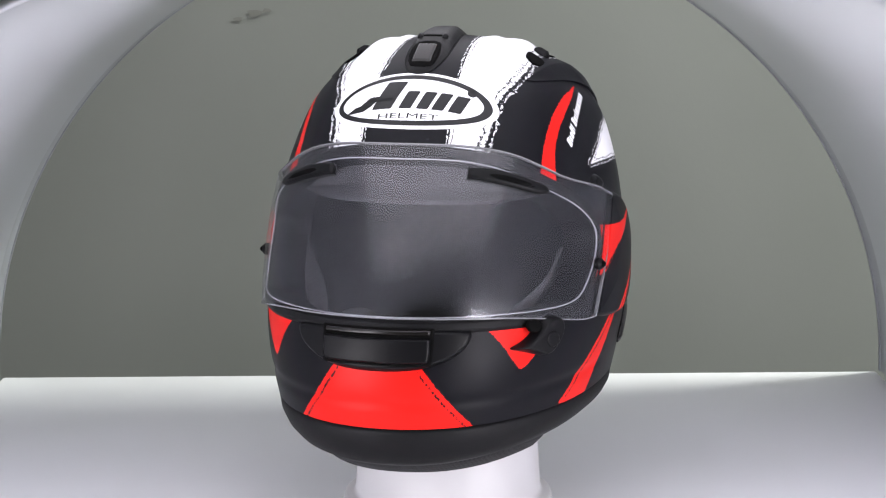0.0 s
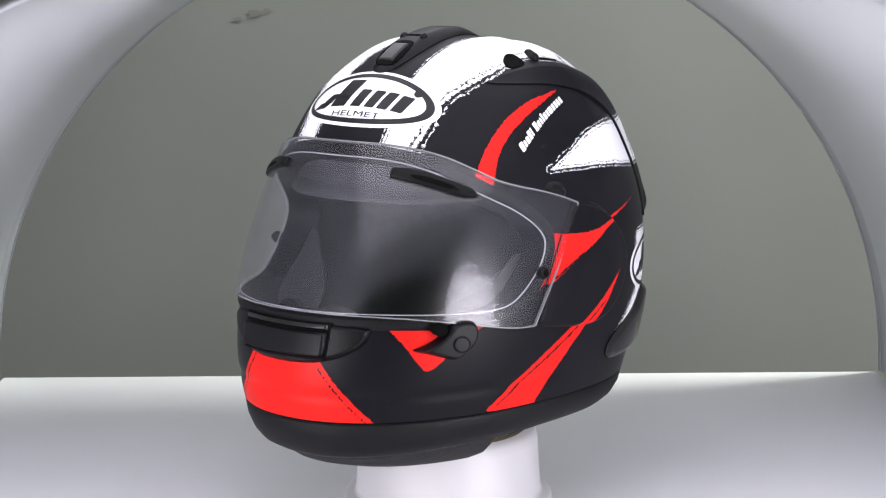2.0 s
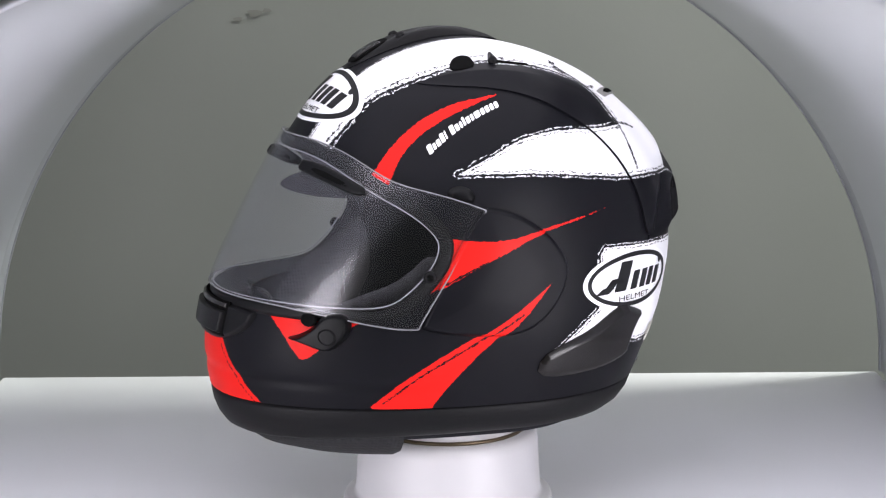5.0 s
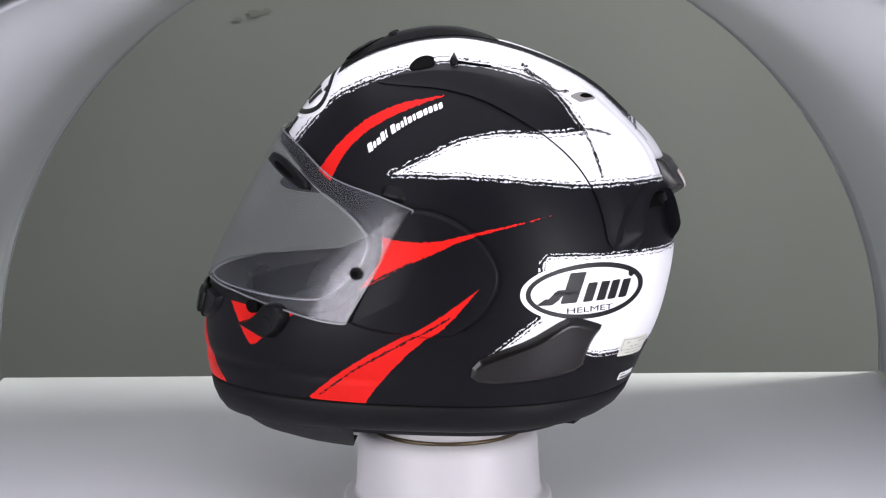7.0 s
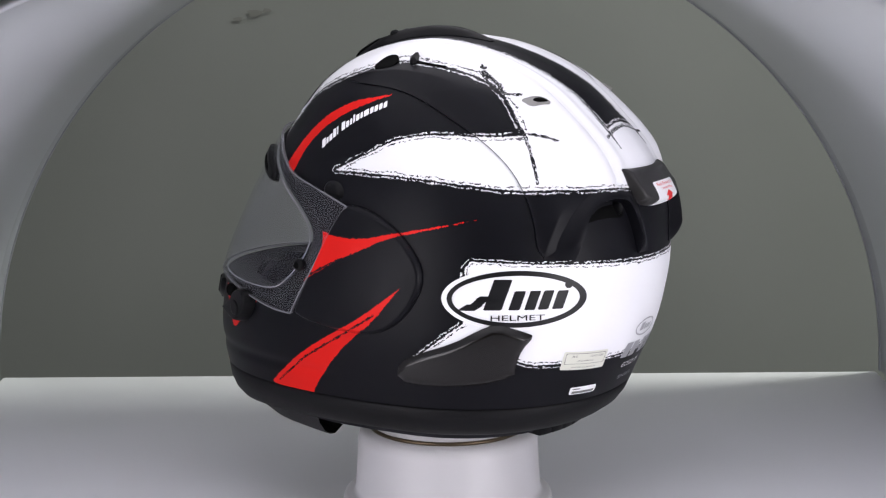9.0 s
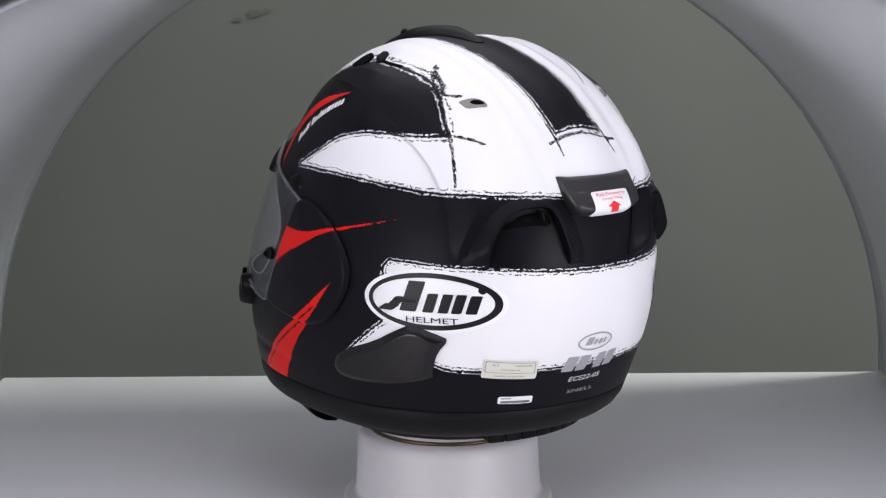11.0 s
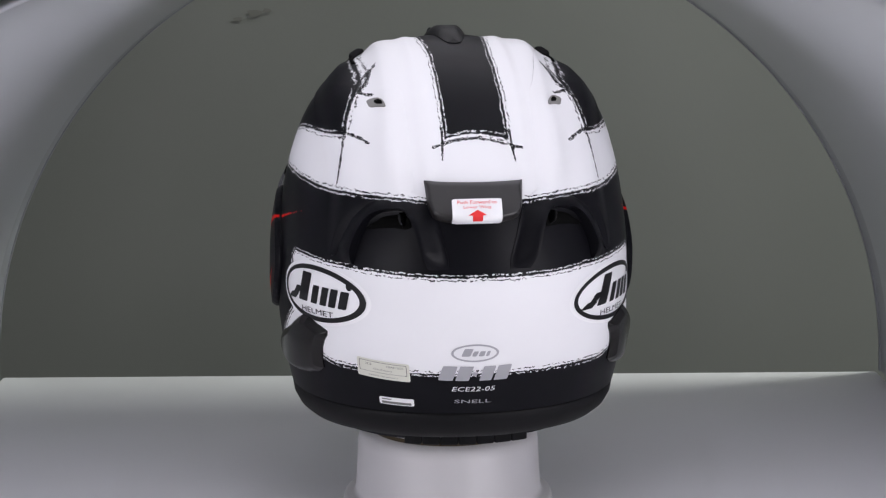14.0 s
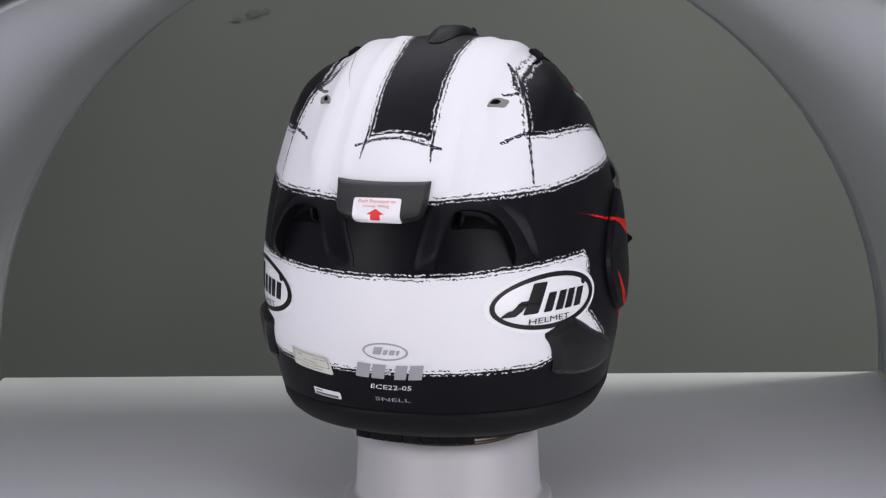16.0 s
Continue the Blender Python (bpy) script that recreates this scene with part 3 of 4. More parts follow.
def top_vents(h):
    drop = plan_outline([(0, -73), (6, -71.5), (11, -65), (14, -54), (14.5, -40), (13.5, -20), (11.5, -2), (9, 16), (5.5, 30), (3, 34), (-3, 34), (-5.5, 30), (-9, 16), (-11.5, -2), (-13.5, -20), (-14.5, -40), (-14, -54), (-11, -65), (-6, -71.5)], 2)

    def crest(p):
        return np.interp(p[:, 1], (-0.078, -0.066, -0.045, -0.036, -0.030, -0.010, 0.006, 0.018, 0.028, 0.034), (0.0012, 0.0022, 0.0046, 0.0056, 0.0058, 0.0056, 0.0046, 0.0030, 0.0016, 0.0008))

    v = skin("crown_vent", BLACK_PLASTIC, h, drop, lambda p, sd: 0.0006 + crest(p) * np.sqrt(smoothstep(-sd / 0.007)), (-180, 180), (0.4, 0.9985), (520, 300), skirt=0.003, wrap=True, label="black crown vent with a slider")
    over = lambda k: (lambda p, sd: 0.0006 + crest(p) + k * np.sqrt(smoothstep(-sd / 0.0015)))
    ring = plan_outline([(-6, -68), (6, -68), (9.5, -62), (9.5, -48), (6, -42), (-6, -42), (-9.5, -48), (-9.5, -62)], 1)
    skin("slider_recess", HOLE_SHADE, v, ring, over(0.0006), (-130, -50), (0.5, 0.95), (160, 140))
    knob = plan_outline([(-6.5, -65), (-6.5, -65), (6.5, -65), (6.5, -65), (6.5, -47), (6.5, -47), (-6.5, -47), (-6.5, -47)], 1)
    skin("slider", GLOSS_BLACK, v, knob, over(0.0016), (-130, -50), (0.5, 0.95), (160, 140))
    slot = plan_outline([(-9, -36), (9, -36), (9, -33), (-9, -33)], 1)
    skin("rear_slot", HOLE_SHADE, v, slot, over(0.0007), (-150, -30), (0.5, 0.99), (200, 140))
    for s in (-1, 1):
        tip = plan_outline([(s * 6, -38), (s * 10, -38), (s * 10, -32), (s * 6, -32)], 1)
        skin("slot_lug", BLACK_PLASTIC, v, tip, over(0.0018), (-150, -30), (0.5, 0.99), (200, 140))
    # the inlet is laid flat; its inner shade is put into the colour
    inlet = side_outline([(-22, 75), (-18.5, 80.5), (-12, 82.8), (-5, 82.5), (-4.5, 77.5), (-12, 75.5)], 2)
    a = skin("side_inlet", HOLE_SHADE, h, inlet, dome(0.0003, 0.001, 0.0020), (-60, 30), (0.5, 0.9), (160, 120), label="dark oval patch for the shade inside the air inlet")
    mirror_of(a, "side_inlet")
    slit = side_outline([(6, 80.0), (6, 80.0), (31, 76.8), (31, 76.8), (31, 77.9), (31, 77.9), (6, 81.2), (6, 81.2)], 1)
    a = skin("slider_track", HOLE_SHADE, h, slit, dome(0.0003, 0.0005, 0.0022), (-30, 60), (0.5, 0.9), (160, 160))
    mirror_of(a, "slider_track")
    knob = side_outline([(4.5, 79.6), (6, 82), (7.5, 84.5), (9.5, 81.8), (11.5, 79.2), (8, 78.2)], 1)
    a = skin("side_slider", BLACK_PLASTIC, h, knob, dome(0.0032, 0.0015, 0.0022), (-30, 60), (0.5, 0.9), (160, 160))
    mirror_of(a, "side_slider")
    bump = side_outline([(-37, 2), (-35, 6), (-29, 8), (-22, 6), (-19, 0), (-22, -4), (-35, -2)], 2)
    a = skin("shield_stop", BLACK_PLASTIC, h, bump, dome(0.0030, 0.004), (-40, 0), (-0.1, 0.4), (100, 80))
    mirror_of(a, "shield_stop")


def rear(h):
    made = []
    gap = rounded([(78, -60), (75, -40), (72, -26), (66, -13), (59, -5.5), (50, -3), (42, -3.2), (38.5, -7), (34.5, -24), (30, -40), (28, -60)], 2)

    def reach(p):
        """Distance outwards from the duct's opening."""
        return np.where(p[:, 1] > 0.05, poly_distance(p[:, [0, 2]], gap), 1.0)

    def hood(p):
        return np.maximum.reduce([-reach(p), reach(p) - 0.013, -0.0375 - p[:, 2], 0.019 - p[:, 0]])

    def hood_height(p, sd):
        fall = 1 - smoothstep(reach(p) / 0.0125)
        end = smoothstep((p[:, 2] + 0.0375) / 0.012)
        return 0.0006 + 0.0076 * fall * (0.12 + 0.88 * np.sqrt(end))

    a = skin("duct_fairing", PAINT, h, hood, hood_height, (15, 92), (-0.2, 0.45), (360, 260), skirt=0.0085, painted=True, label="matt black hood round the exhaust duct")
    mirror_of(a, "duct_fairing")
    # no real opening here: the duct's inner shade is a dark patch
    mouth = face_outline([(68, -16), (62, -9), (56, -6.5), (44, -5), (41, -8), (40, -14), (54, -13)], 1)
    a = skin("duct_shade", HOLE_SHADE, h, lambda p: np.where(p[:, 1] > 0.05, mouth(p), 1.0), dome(0.0005, 0.002, 0.0006), (20, 92), (-0.2, 0.3), (140, 90), label="flat dark patch for the shade inside the exhaust duct")
    mirror_of(a, "duct_shade")
    clipper = face_outline([(43, -4), (47, -4), (46.5, -11), (44, -13)], 1)
    a = skin("duct_clip", BLACK_PLASTIC, h, lambda p: np.where(p[:, 1] > 0.05, clipper(p), 1.0), dome(0.006, 0.0015, 0.001), (50, 92), (-0.2, 0.3), (160, 110))
    mirror_of(a, "duct_clip")
    wing = face_outline([(-27, 14.5), (-27, 14.5), (31.5, 14.5), (31.5, 14.5), (30.5, 0), (26, -10), (-22, -10), (-26.5, 0)], 2)
    w = skin("rear_wing", SMOKE, h, lambda p: np.where(p[:, 1] > 0.05, wing(p), 1.0), lambda p, sd: 0.001 + (0.0035 + 0.0048 * smoothstep((0.014 - p[:, 2]) / 0.022)) * np.sqrt(smoothstep(-sd / 0.004)), (55, 125), (-0.1, 0.4), (200, 120),
             skirt=0.008, label="smoked black rear wing with a pull label")
    made.append(w)
    hole = face_outline([(48.5, 52.3), (49.5, 55.8), (54, 58), (60, 57.4), (64.5, 54.6), (65.5, 52.4), (62, 51.9), (57, 53.0), (52.5, 53)], 1)
    a = skin("crown_outlet", OUTLET_GREY, h, lambda p: np.where(p[:, 1] > 0.05, hole(p), 1.0), dome(0.0003, 0.001, 0.0032), (40, 75), (0.4, 0.65), (220, 160), label="small outlet laid flat, its lit inside painted grey")
    b = mirror_of(a, "crown_outlet")
    # darker patch painted for the shade at the outlet's inner end
    deep = face_outline([(49.6, 53.4), (50.6, 55.4), (53, 56.6), (56, 56), (54.5, 54.2), (52, 53.6)], 1)
    a2 = skin("outlet_shade", HOLE_SHADE, a, lambda p: np.where(p[:, 1] > 0.05, deep(p), 1.0), dome(0.0003, 0.001, 0.0037), (40, 75), (0.4, 0.65), (220, 160))
    mirror_of(a2, "outlet_shade").parent = b
    return made


def chin(h):
    front = lambda f: (lambda p: np.where(p[:, 1] < -0.06, f(p), 1.0))
    house = front(face_outline([(-54, -72), (54, -72), (55, -79), (50, -87), (37, -94), (18, -97.5), (-18, -97.5), (-37, -94), (-50, -87), (-55, -79)], 2))
    c = skin("chin_vent", BLACK_PLASTIC, h, house, lambda p, sd: 0.0003 + 0.0035 * np.sqrt(smoothstep(-sd / 0.003)), (-140, -40), (-0.75, -0.25), (300, 130), label="black chin vent with a sliding shutter")
    well = front(face_outline([(-34, -72), (-34, -72), (34, -72), (34, -72), (34, -84), (33, -94), (32, -94), (-32, -94), (-33, -94), (-34, -84)], 1))
    skin("shutter_well", HOLE_SHADE, c, well, dome(0.0004, 0.001, 0.0037), (-130, -50), (-0.72, -0.25), (200, 100))
    gate = front(face_outline([(-32, -78), (-32, -78), (32, -78), (32, -78), (32, -89), (31, -92), (28, -92.5), (-28, -92.5), (-31, -92), (-32, -89)], 1))
    skin("shutter", BLACK_PLASTIC, c, gate, dome(0.0034, 0.0012, 0.0038), (-130, -50), (-0.72, -0.25), (240, 120))
    ledge = front(face_outline([(-32, -73), (-32, -73), (32, -73), (32, -73), (32, -76.5), (32, -76.5), (-32, -76.5), (-32, -76.5)], 1))
    skin("shutter_ledge", GLOSS_BLACK, c, ledge, dome(0.0016, 0.001, 0.0038), (-130, -50), (-0.72, -0.2), (240, 120))


def lower_fins(h):
    fin = side_outline([(20, -116), (22.5, -104), (38, -96.5), (58, -89.5), (72, -81.5), (84, -75.5), (100, -82), (104, -84.5), (97, -93), (93, -103), (91, -112), (70, -117.5), (40, -119)], 1)
    a = skin("rear_fin", GLOSS_BLACK, h, fin, lambda p, sd: 0.0010 + 0.0036 * np.sqrt(smoothstep(-sd / 0.005)) * (0.55 + 0.45 * smoothstep((p[:, 1] - 0.02) / 0.06)), (0, 70), (-0.94, -0.3), (240, 160), label="smoked black lower rear fin")
    mirror_of(a, "rear_fin")


def visor_catch(h):
    """The shield's catch, on the wearer's left side only."""
    arm = side_outline([(-134, -88), (-126, -85.5), (-118, -80), (-111, -71), (-99, -71), (-96, -79), (-100, -88), (-110, -96.5), (-118, -93.5), (-126, -90.5)], 2)
    c = skin("shield_catch", BLACK_PLASTIC, h, arm, dome(0.0080, 0.003, 0.0008), (-75, -20), (-0.75, -0.2), (240, 150), label="black plastic shield catch")
    disc = lambda y, z, r: side_outline([(y + r * math.cos(k * 0.5236), z + r * math.sin(k * 0.5236)) for k in range(12)], 1)
    skin("catch_groove", HOLE_SHADE, c, disc(-109, -85, 5.6), dome(0.0003, 0.001, 0.0086), (-75, -20), (-0.75, -0.2), (260, 160))
    skin("catch_button", BLACK_PLASTIC, c, disc(-109, -85, 5.0), dome(0.0008, 0.001, 0.0086), (-75, -20), (-0.75, -0.2), (260, 160))
    skin("catch_eye", HOLE_SHADE, c, disc(-119, -75.5, 4.2), dome(0.001, 0.001, 0.0066), (-75, -20), (-0.75, -0.2), (260, 160))


# ---- graphics laid on the skin ----
def graphics(h, outer):
    from mathutils.bvhtree import BVHTree
    verts, polys = [], []
    for ob in outer:
        k = len(verts)
        verts += [v.co[:] for v in ob.data.vertices]
        polys += [[k + i for i in f.vertices] for f in ob.data.polygons]
    tree = BVHTree.FromPolygons(verts, polys)

    class Chart:
        """A flat chart of metres that is pressed on the skin at a place."""
        def __init__(self, at, normal, right):
            self.n = Vector(normal).normalized()
            r = Vector(right)
            self.r = (r - self.n * r.dot(self.n)).normalized()
            self.u = self.n.cross(self.r)
            hit = tree.ray_cast(Vector(at) + self.n * 0.1, -self.n)
            self.at = hit[0]

        def put(self, x, y, lift):
            o = self.at + self.r * x + self.u * y
            hit = tree.ray_cast(o + self.n * 0.08, -self.n)
            if hit[0] is None:
                return o
            return hit[0] + hit[1] * lift

    def plate(chart, sd, w, hgt, name, material, parent, lift, label="", step=0.0011):
        nx, ny = max(3, int(2 * w / step)), max(3, int(2 * hgt / step))
        g = np.stack(np.meshgrid(np.linspace(-w, w, nx), np.linspace(-hgt, hgt, ny)), -1).reshape(-1, 2)
        g, f = clip(g, grid_faces(ny, nx), sd(g))
        return link_mesh(name, [tuple(chart.put(x, y, lift)) for x, y in g.tolist()], f.tolist(), material, parent, label)

    def oval(a, b):
        return lambda g: (np.hypot(g[:, 0] / a, g[:, 1] / b) - 1) * min(a, b)

    def ring(a, b, t, shift=0.0):
        inner = oval(a - t, b - t * 0.8)
        return lambda g: np.maximum(oval(a, b)(g), -inner(g + np.array([shift, 0.0])))

    def slab(x0, x1, y0, y1, slant=0.0):
        q = np.array([(x0, y0), (x1, y0), (x1 + slant * (y1 - y0), y1), (x0 + slant * (y1 - y0), y1)])
        return lambda g: poly_distance(g, q)

    def badge(chart, a, b, ink, ground=True):
        s = plate(chart, oval(a, b), a * 1.05, b * 1.05, "maker_badge", WHITE_DECAL if ground else ink, h, 0.0003, "white oval badge with a black ring and plain bars") if ground else None
        top = s or h
        plate(chart, ring(a * 0.93, b * 0.89, a * 0.082, a * 0.016), a, b, "badge_ring", ink, top, 0.0006)
        # plain leaning bars in place of the maker's mark
        for x0, x1, y0, y1, lean in ((-0.80, -0.57, -0.36, -0.16, 1.5), (-0.66, -0.50, -0.24, 0.10, 1.1), (-0.46, -0.22, -0.34, 0.62, 0.36), (-0.56, -0.22, -0.08, 0.06, 0.3), (-0.13, 0.02, -0.34, 0.26, 0.34),
                                     (0.08, 0.22, -0.34, 0.26, 0.34), (0.26, 0.40, -0.34, 0.26, 0.34), (0.45, 0.60, -0.34, 0.24, 0.34)):
            plate(chart, slab(x0 * a, x1 * a, y0 * b, y1 * b, lean), a, b, "badge_bar", ink, top, 0.0006)
        plate(chart, lambda g: np.hypot(g[:, 0] - 0.68 * a, g[:, 1] - 0.42 * b) - 0.055 * a, a, b, "badge_dot", ink, top, 0.0006)
        if ground:
            words(chart, "HELMET", 0.0, -0.58 * b, 0.17 * b, 0.72 * a, ink, top, 0.0008)

    def words(chart, text, x, y, height, width, material, parent, lift, name="lettering", shear=0.0):
        cu = bpy.data.curves.new("letters", "FONT")
        cu.body, cu.align_x, cu.align_y, cu.resolution_u, cu.shear = text, "CENTER", "CENTER", 2, shear
        tmp = new("letters", cu)
        dg = bpy.context.evaluated_depsgraph_get()
        me = bpy.data.meshes.new_from_object(tmp.evaluated_get(dg))
        bpy.data.objects.remove(tmp)
        co = np.empty(len(me.vertices) * 3)
        me.vertices.foreach_get("co", co)
        co = co.reshape(-1, 3)[:, :2]
        lo, hi = co.min(0), co.max(0)
        co = (co - (lo + hi) / 2) / (hi - lo) * np.array([width, height]) + np.array([x, y])
        for v, (a, b) in zip(me.vertices, co.tolist()):
            v.co = chart.put(a, b, lift)
        me.materials.append(material)
        ob = new(name, me)
        ob.parent = parent
        return ob

    front = Chart((0.0, -0.0855, 0.0570), (0, -0.74, 0.67), (1, 0, 0))
    badge(front, 0.0545, 0.0225, BLACK_DECAL)
    for s in (1, -1):
        c = Chart((0.096 * s, 0.0965 if s > 0 else 0.1035, -0.0605 if s > 0 else -0.0625), (0.86 * s, 0.5, 0.02), (-0.5 * s, 0.86, 0) if s > 0 else (-0.5, -0.86, 0))
        badge(c, 0.0470, 0.0202, BLACK_DECAL)
        # plain bars in place of the designer's name
        d = Chart((0.092 * s, -0.0165, 0.0435), (0.84 * s, -0.12, 0.5), (-0.02, 0.87 * s, 0.50 if s > 0 else -0.50))
        x = -0.0320
        for k, wide in enumerate((4.4, 2.6, 3.6, 3.6, 1.5, 0, 4.0, 3.4, 2.4, 2.2, 3.5, 2.6, 5.2, 3.4, 3.5, 3.2, 3.4)):
            if wide:
                low = 0.0032 * (1 - (x / 0.034) ** 2)
                tall = 0.0036 if k in (0, 3, 4, 6, 9) else 0.0020
                plate(d, slab(x, x + wide / 1280, low - 0.0024, low + tall, 0.2), 0.040, 0.010, "name_bar", WHITE_DECAL, h, 0.0003, step=0.0009)
            x += (wide or 1.9) / 1280 + 0.00075
    mark = Chart((0.0018, 0.1445, -0.091), (0, 0.95, -0.3), (-1, 0, 0))
    plate(mark, ring(0.0148, 0.0064, 0.0015), 0.016, 0.008, "maker_mark", SILVER_DECAL, h, 0.0003, "silver oval mark", 0.0006)
    for x0, x1, y1 in ((-0.0085, -0.003, 0.0033), (-0.002, 0.001, 0.0014), (0.002, 0.0055, 0.0014), (0.0065, 0.0085, 0.0014)):
        plate(mark, slab(x0, x1, -0.0022, y1, 0.34), 0.012, 0.005, "mark_bar", SILVER_DECAL, h, 0.0003, step=0.0008)
    model = Chart((0.0014, 0.138, -0.1045), (0, 0.92, -0.39), (-1, 0, 0))
    for x0, x1 in ((-0.0225, -0.0135), (-0.012, -0.0035), (-0.002, 0.0015), (0.003, 0.0105), (0.012, 0.0205)):
        tall = (-0.0012, 0.0012) if x1 - x0 < 0.004 else (-0.0055, 0.0055)
        plate(model, slab(x0, x1, *tall, 0.25), 0.026, 0.0065, "model_bar", SILVER_DECAL, h, 0.0004, "plain silver bar")
    norm = Chart((0.0014, 0.134, -0.116), (0, 0.9, -0.43), (-1, 0, 0))
    words(norm, "ECE22-05", 0, 0, 0.0036, 0.027, WHITE_DECAL, h, 0.0003, shear=0.15)
    words(norm, "SNELL", 0, -0.0098, 0.0027, 0.023, SILVER_DECAL, h, 0.0003)
    box = lambda a, b, r=0.0008: (lambda g: np.hypot(np.maximum(np.abs(g[:, 0]) - a + r, 0), np.maximum(np.abs(g[:, 1]) - b + r, 0)) - r)
    size = Chart((0.0562, 0.1240, -0.104), (0.5, 0.82, -0.28), (-30, 17.5, -3))
    s = plate(size, box(0.0177, 0.0067), 0.018, 0.007, "size_label", CREAM_PAPER, h, 0.0005, "cream paper size label with grey print")
    frame_line = lambda g: np.maximum(box(0.0160, 0.0040)(g - np.array([0, 0.0016])), -box(0.0156, 0.0036)(g - np.array([0, 0.0016])))
    plate(size, frame_line, 0.017, 0.007, "label_rule", INK, s, 0.0008, step=0.0004)
    words(size, "XS", -0.0095, 0.0033, 0.0016, 0.0045, INK, s, 0.0008)
    words(size, "HEAD SIZE", 0.0085, 0.0033, 0.0013, 0.0110, INK, s, 0.0008)
    words(size, "(53-54cm)", 0.0, 0.0000, 0.0016, 0.0125, INK, s, 0.0008)
    words(size, "MADE IN JAPAN", 0.0, -0.0047, 0.0013, 0.0190, INK, s, 0.0008)
    weight = Chart((0.0480, 0.1200, -0.1262), (0.5, 0.8, -0.33), (-20.5, 10, -1.2))
    s = plate(weight, box(0.0113, 0.0029), 0.0118, 0.0032, "weight_label", WHITE_DECAL, h, 0.0005, "small white weight label")
    plate(weight, slab(-0.0095, -0.003, 0.0010, 0.0018), 0.0118, 0.003, "print_bar", INK, s, 0.0008, step=0.0004)
    plate(weight, slab(-0.0095, 0.0095, -0.0020, -0.0002), 0.0118, 0.003, "print_bar", INK, s, 0.0008, step=0.0004)
    pull = Chart((0.0022, 0.158, -0.0008), (0, 0.97, 0.2), (-1, 0, 0))
    s = plate(pull, box(0.0150, 0.0072, 0.0012), 0.0155, 0.0075, "pull_label", WHITE_DECAL, h, 0.0004, "white label with red writing and a red arrow")
    words(pull, "Push Forward to", 0, 0.0050, 0.0021, 0.0235, RED_INK, s, 0.0007)
    words(pull, "Lower Wing", 0, 0.0018, 0.0021, 0.0165, RED_INK, s, 0.0007)
    arrow = np.array([(-0.0058, -0.0030), (0.0, 0.0004), (0.0058, -0.0030), (0.0030, -0.0030), (0.0030, -0.0058), (-0.0030, -0.0058), (-0.0030, -0.0030)])
    plate(pull, lambda g: poly_distance(g, arrow), 0.007, 0.0065, "arrow", RED_INK, s, 0.0007, step=0.0005)


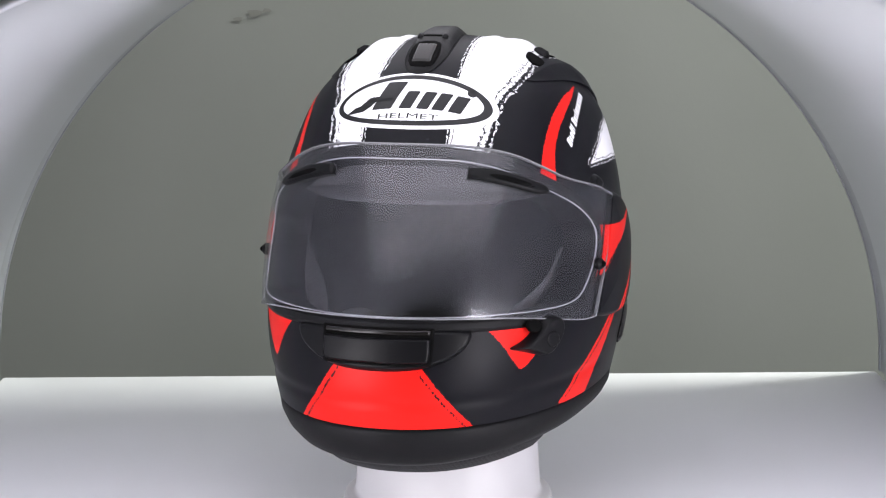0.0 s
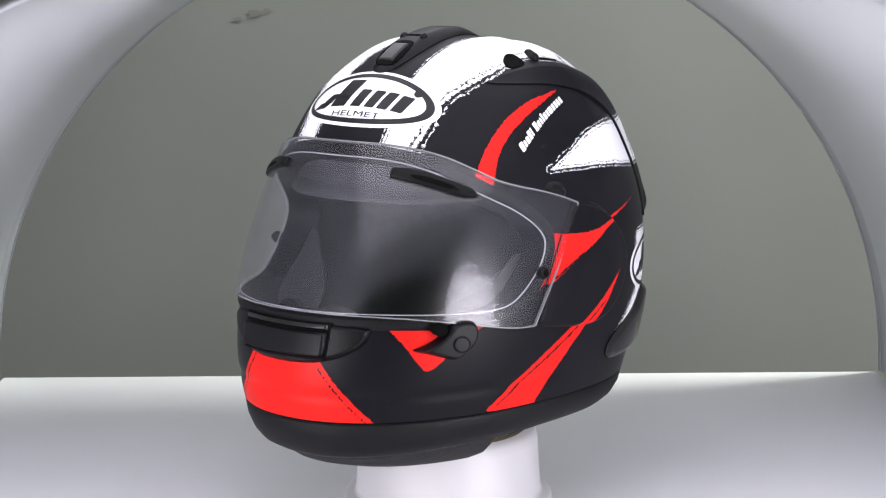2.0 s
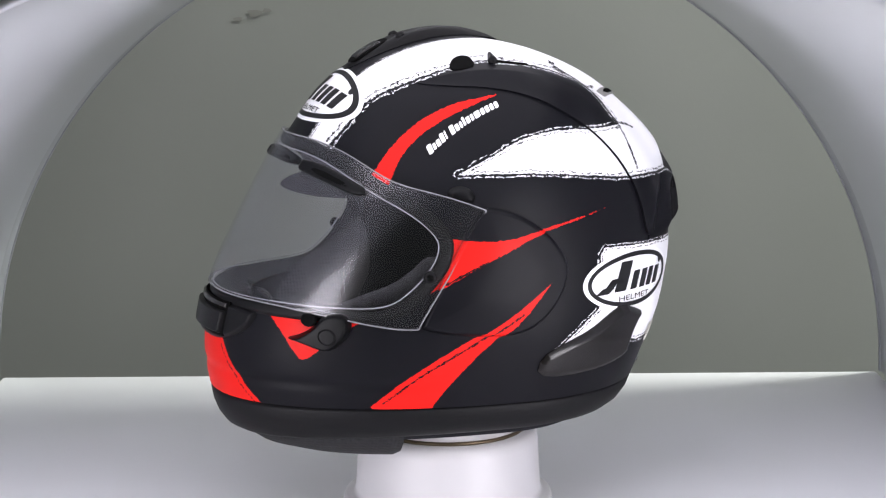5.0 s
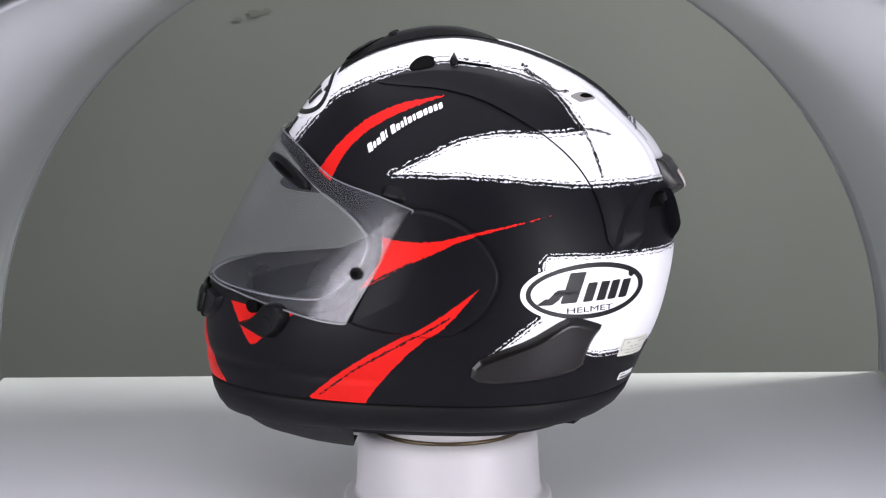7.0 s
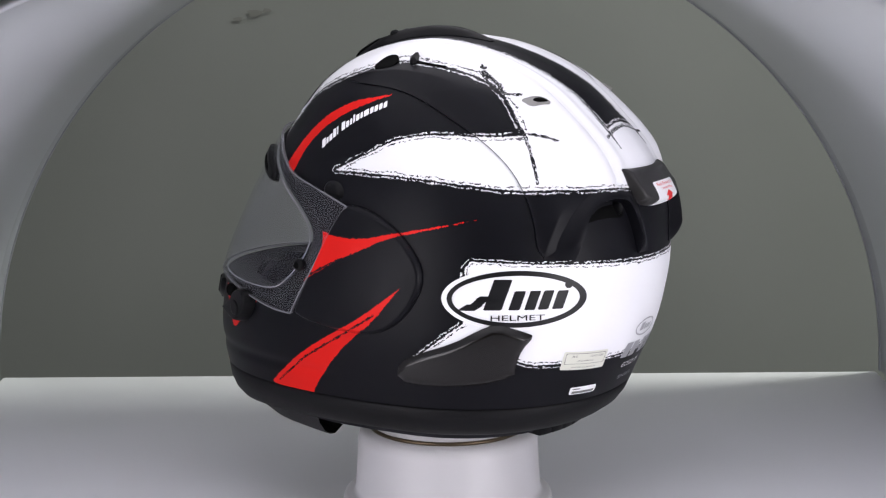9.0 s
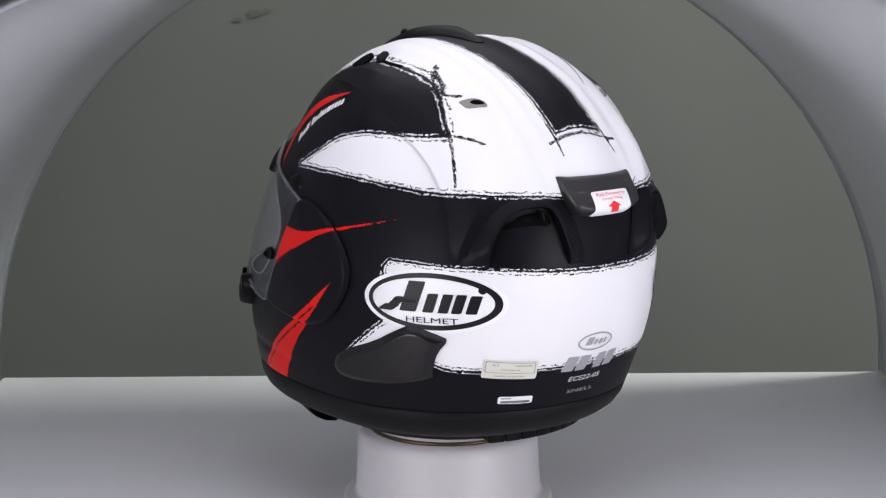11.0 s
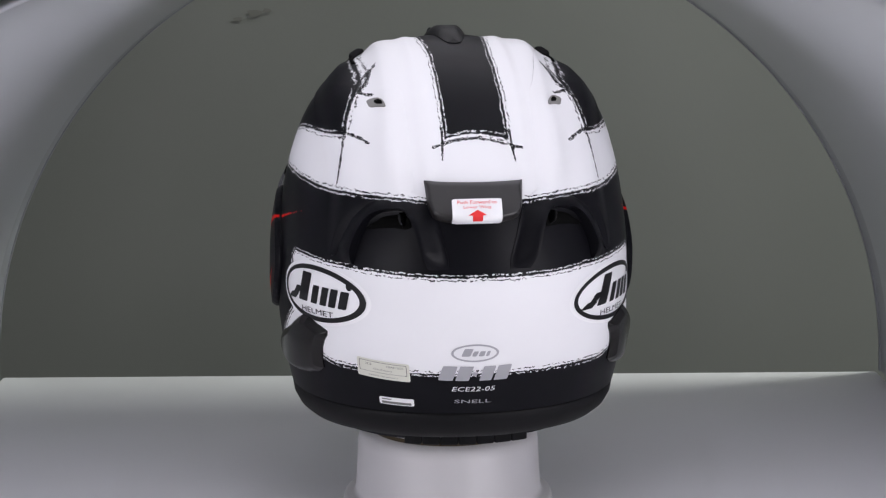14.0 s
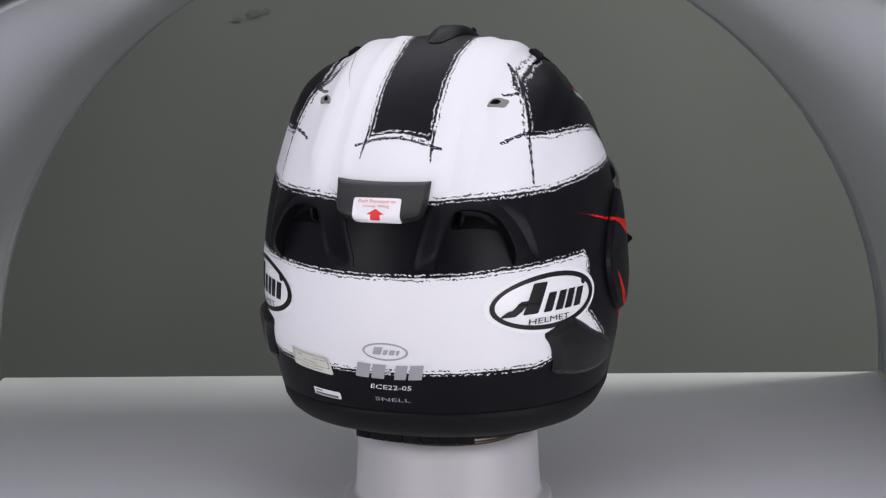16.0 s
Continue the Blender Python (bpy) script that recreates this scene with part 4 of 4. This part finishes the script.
# ---- the place ----
def place():
    part("wall_back", box_bm(-2.2, 2.2, 1.30, 1.40, -0.9, 2.2), WALL, None, smooth=False)
    part("wall_left", box_bm(-2.3, -2.2, -2.6, 1.4, -0.9, 2.2), WALL, None, smooth=False)
    part("wall_right", box_bm(2.2, 2.3, -2.6, 1.4, -0.9, 2.2), WALL, None, smooth=False)
    part("wall_front", box_bm(-2.3, 2.3, -2.7, -2.6, -0.9, 2.2), WALL, None, smooth=False)
    part("floor", box_bm(-2.3, 2.3, -2.7, 1.4, -1.0, -0.9), CONCRETE, None, smooth=False)
    part("ceiling", box_bm(-2.3, 2.3, -2.7, 1.4, 2.2, 2.3), WALL, None, smooth=False)
    for n in ("wall_back", "wall_left", "wall_right", "wall_front", "floor", "ceiling"):
        tagged(bpy.data.objects[n], "plain grey painted studio " + ("wall" if n[0] == "w" else n), n.split("_")[0], kind="structure")
    t = tagged(new("table"), "white board table with a smooth satin top", "table")
    t.matrix_world = pose(-0.0067, 0.3865, 0, 0, 0, 0.72)
    part("tabletop", box_bm(-0.4035, 0.4035, -1.39, 0.0, -0.03, 0.0, 0.002), TABLE, t, smooth=False)
    for x in (-0.37, 0.37):
        for y in (-1.33, -0.05):
            part("leg", box_bm(x - 0.025, x + 0.025, y - 0.025, y + 0.025, -0.9, -0.03, 0.003), TABLE, t, smooth=False)
    # arched booth over the table
    b = tagged(new("photo_booth"), "arched white plastic light booth standing on the table", "light booth")
    b.matrix_world = pose(-0.0067, 0.3865, 0.001, 0, 0, 0.72)

    def arch(name, r0, r1, ys, label, material=BOOTH):
        bm = bmesh.new()
        rings = [[bm.verts.new((r * math.cos(a), y, r * math.sin(a))) for a in np.linspace(0, math.pi, 97)] for r in (r0, r1) for y in ys]
        n = len(ys)
        for k in range(2 * n - 1):
            if k != n - 1:
                for i in range(96):
                    bm.faces.new((rings[k][i], rings[k][i + 1], rings[k + 1][i + 1], rings[k + 1][i]))
        for k in (0, n - 1):
            for i in range(96):
                bm.faces.new((rings[k][i], rings[k][i + 1], rings[k + n][i + 1], rings[k + n][i]))
        bmesh.ops.recalc_face_normals(bm, faces=bm.faces[:])
        part(name, bm, material, b, label)

    arch("sheet", 0.4065, 0.4095, np.linspace(-0.004, -0.95, 32), "curved white sheet")
    arch("edge_strip", 0.4055, 0.4105, np.linspace(0.0, -0.004, 2), "grey edge strip", EDGE)
    p = tagged(new("pedestal"), "white tapered plastic pot used as a pedestal, rim down", "pedestal")
    part("pot", lathe_bm([(0.0725, 0.0), (0.0735, 0.003), (0.0735, 0.009), (0.0727, 0.0123), (0.0712, 0.0135), (0.0672, 0.0140), (0.0656, 0.0150), (0.0650, 0.0175), (0.0630, 0.052), (0.0618, 0.0572), (0.0590, 0.0603)]), POT, p)
    part("brass_ring", lathe_bm([(0.0545, 0.0603), (0.0552, 0.0608), (0.0552, 0.0622), (0.0545, 0.0627)]), GOLD, p, "thin brass ring")
    part("top_disc", lathe_bm([(0.0535, 0.0627), (0.0541, 0.0632), (0.0545, 0.0675), (0.0600, 0.0700), (0.0610, 0.0765), (0.056, 0.078)]), POT, p)
    # faint stains high on the wall
    for x, z, r in ((-0.270, 0.294, 0.010), (-0.292, 0.286, 0.006), (-0.252, 0.298, 0.006)):
        bm = bmesh.new()
        rim = [bm.verts.new((x + r * (1 + 0.25 * math.sin(3 * a + x * 90)) * math.cos(a), 1.2985, z + 0.6 * r * (1 + 0.2 * math.cos(2 * a)) * math.sin(a))) for a in np.linspace(0, 6.0, 20)]
        bm.faces.new(rim)
        part("wall_stain", bm, STAIN, bpy.data.objects["wall_back"], smooth=False)


place()
HELMET = helmet()


def motions():
    walk(HELMET, [(t, pose(0.0012, 0, LIFT, 0, 0, FRONT + a)) for t, a in TURNS])


motions()
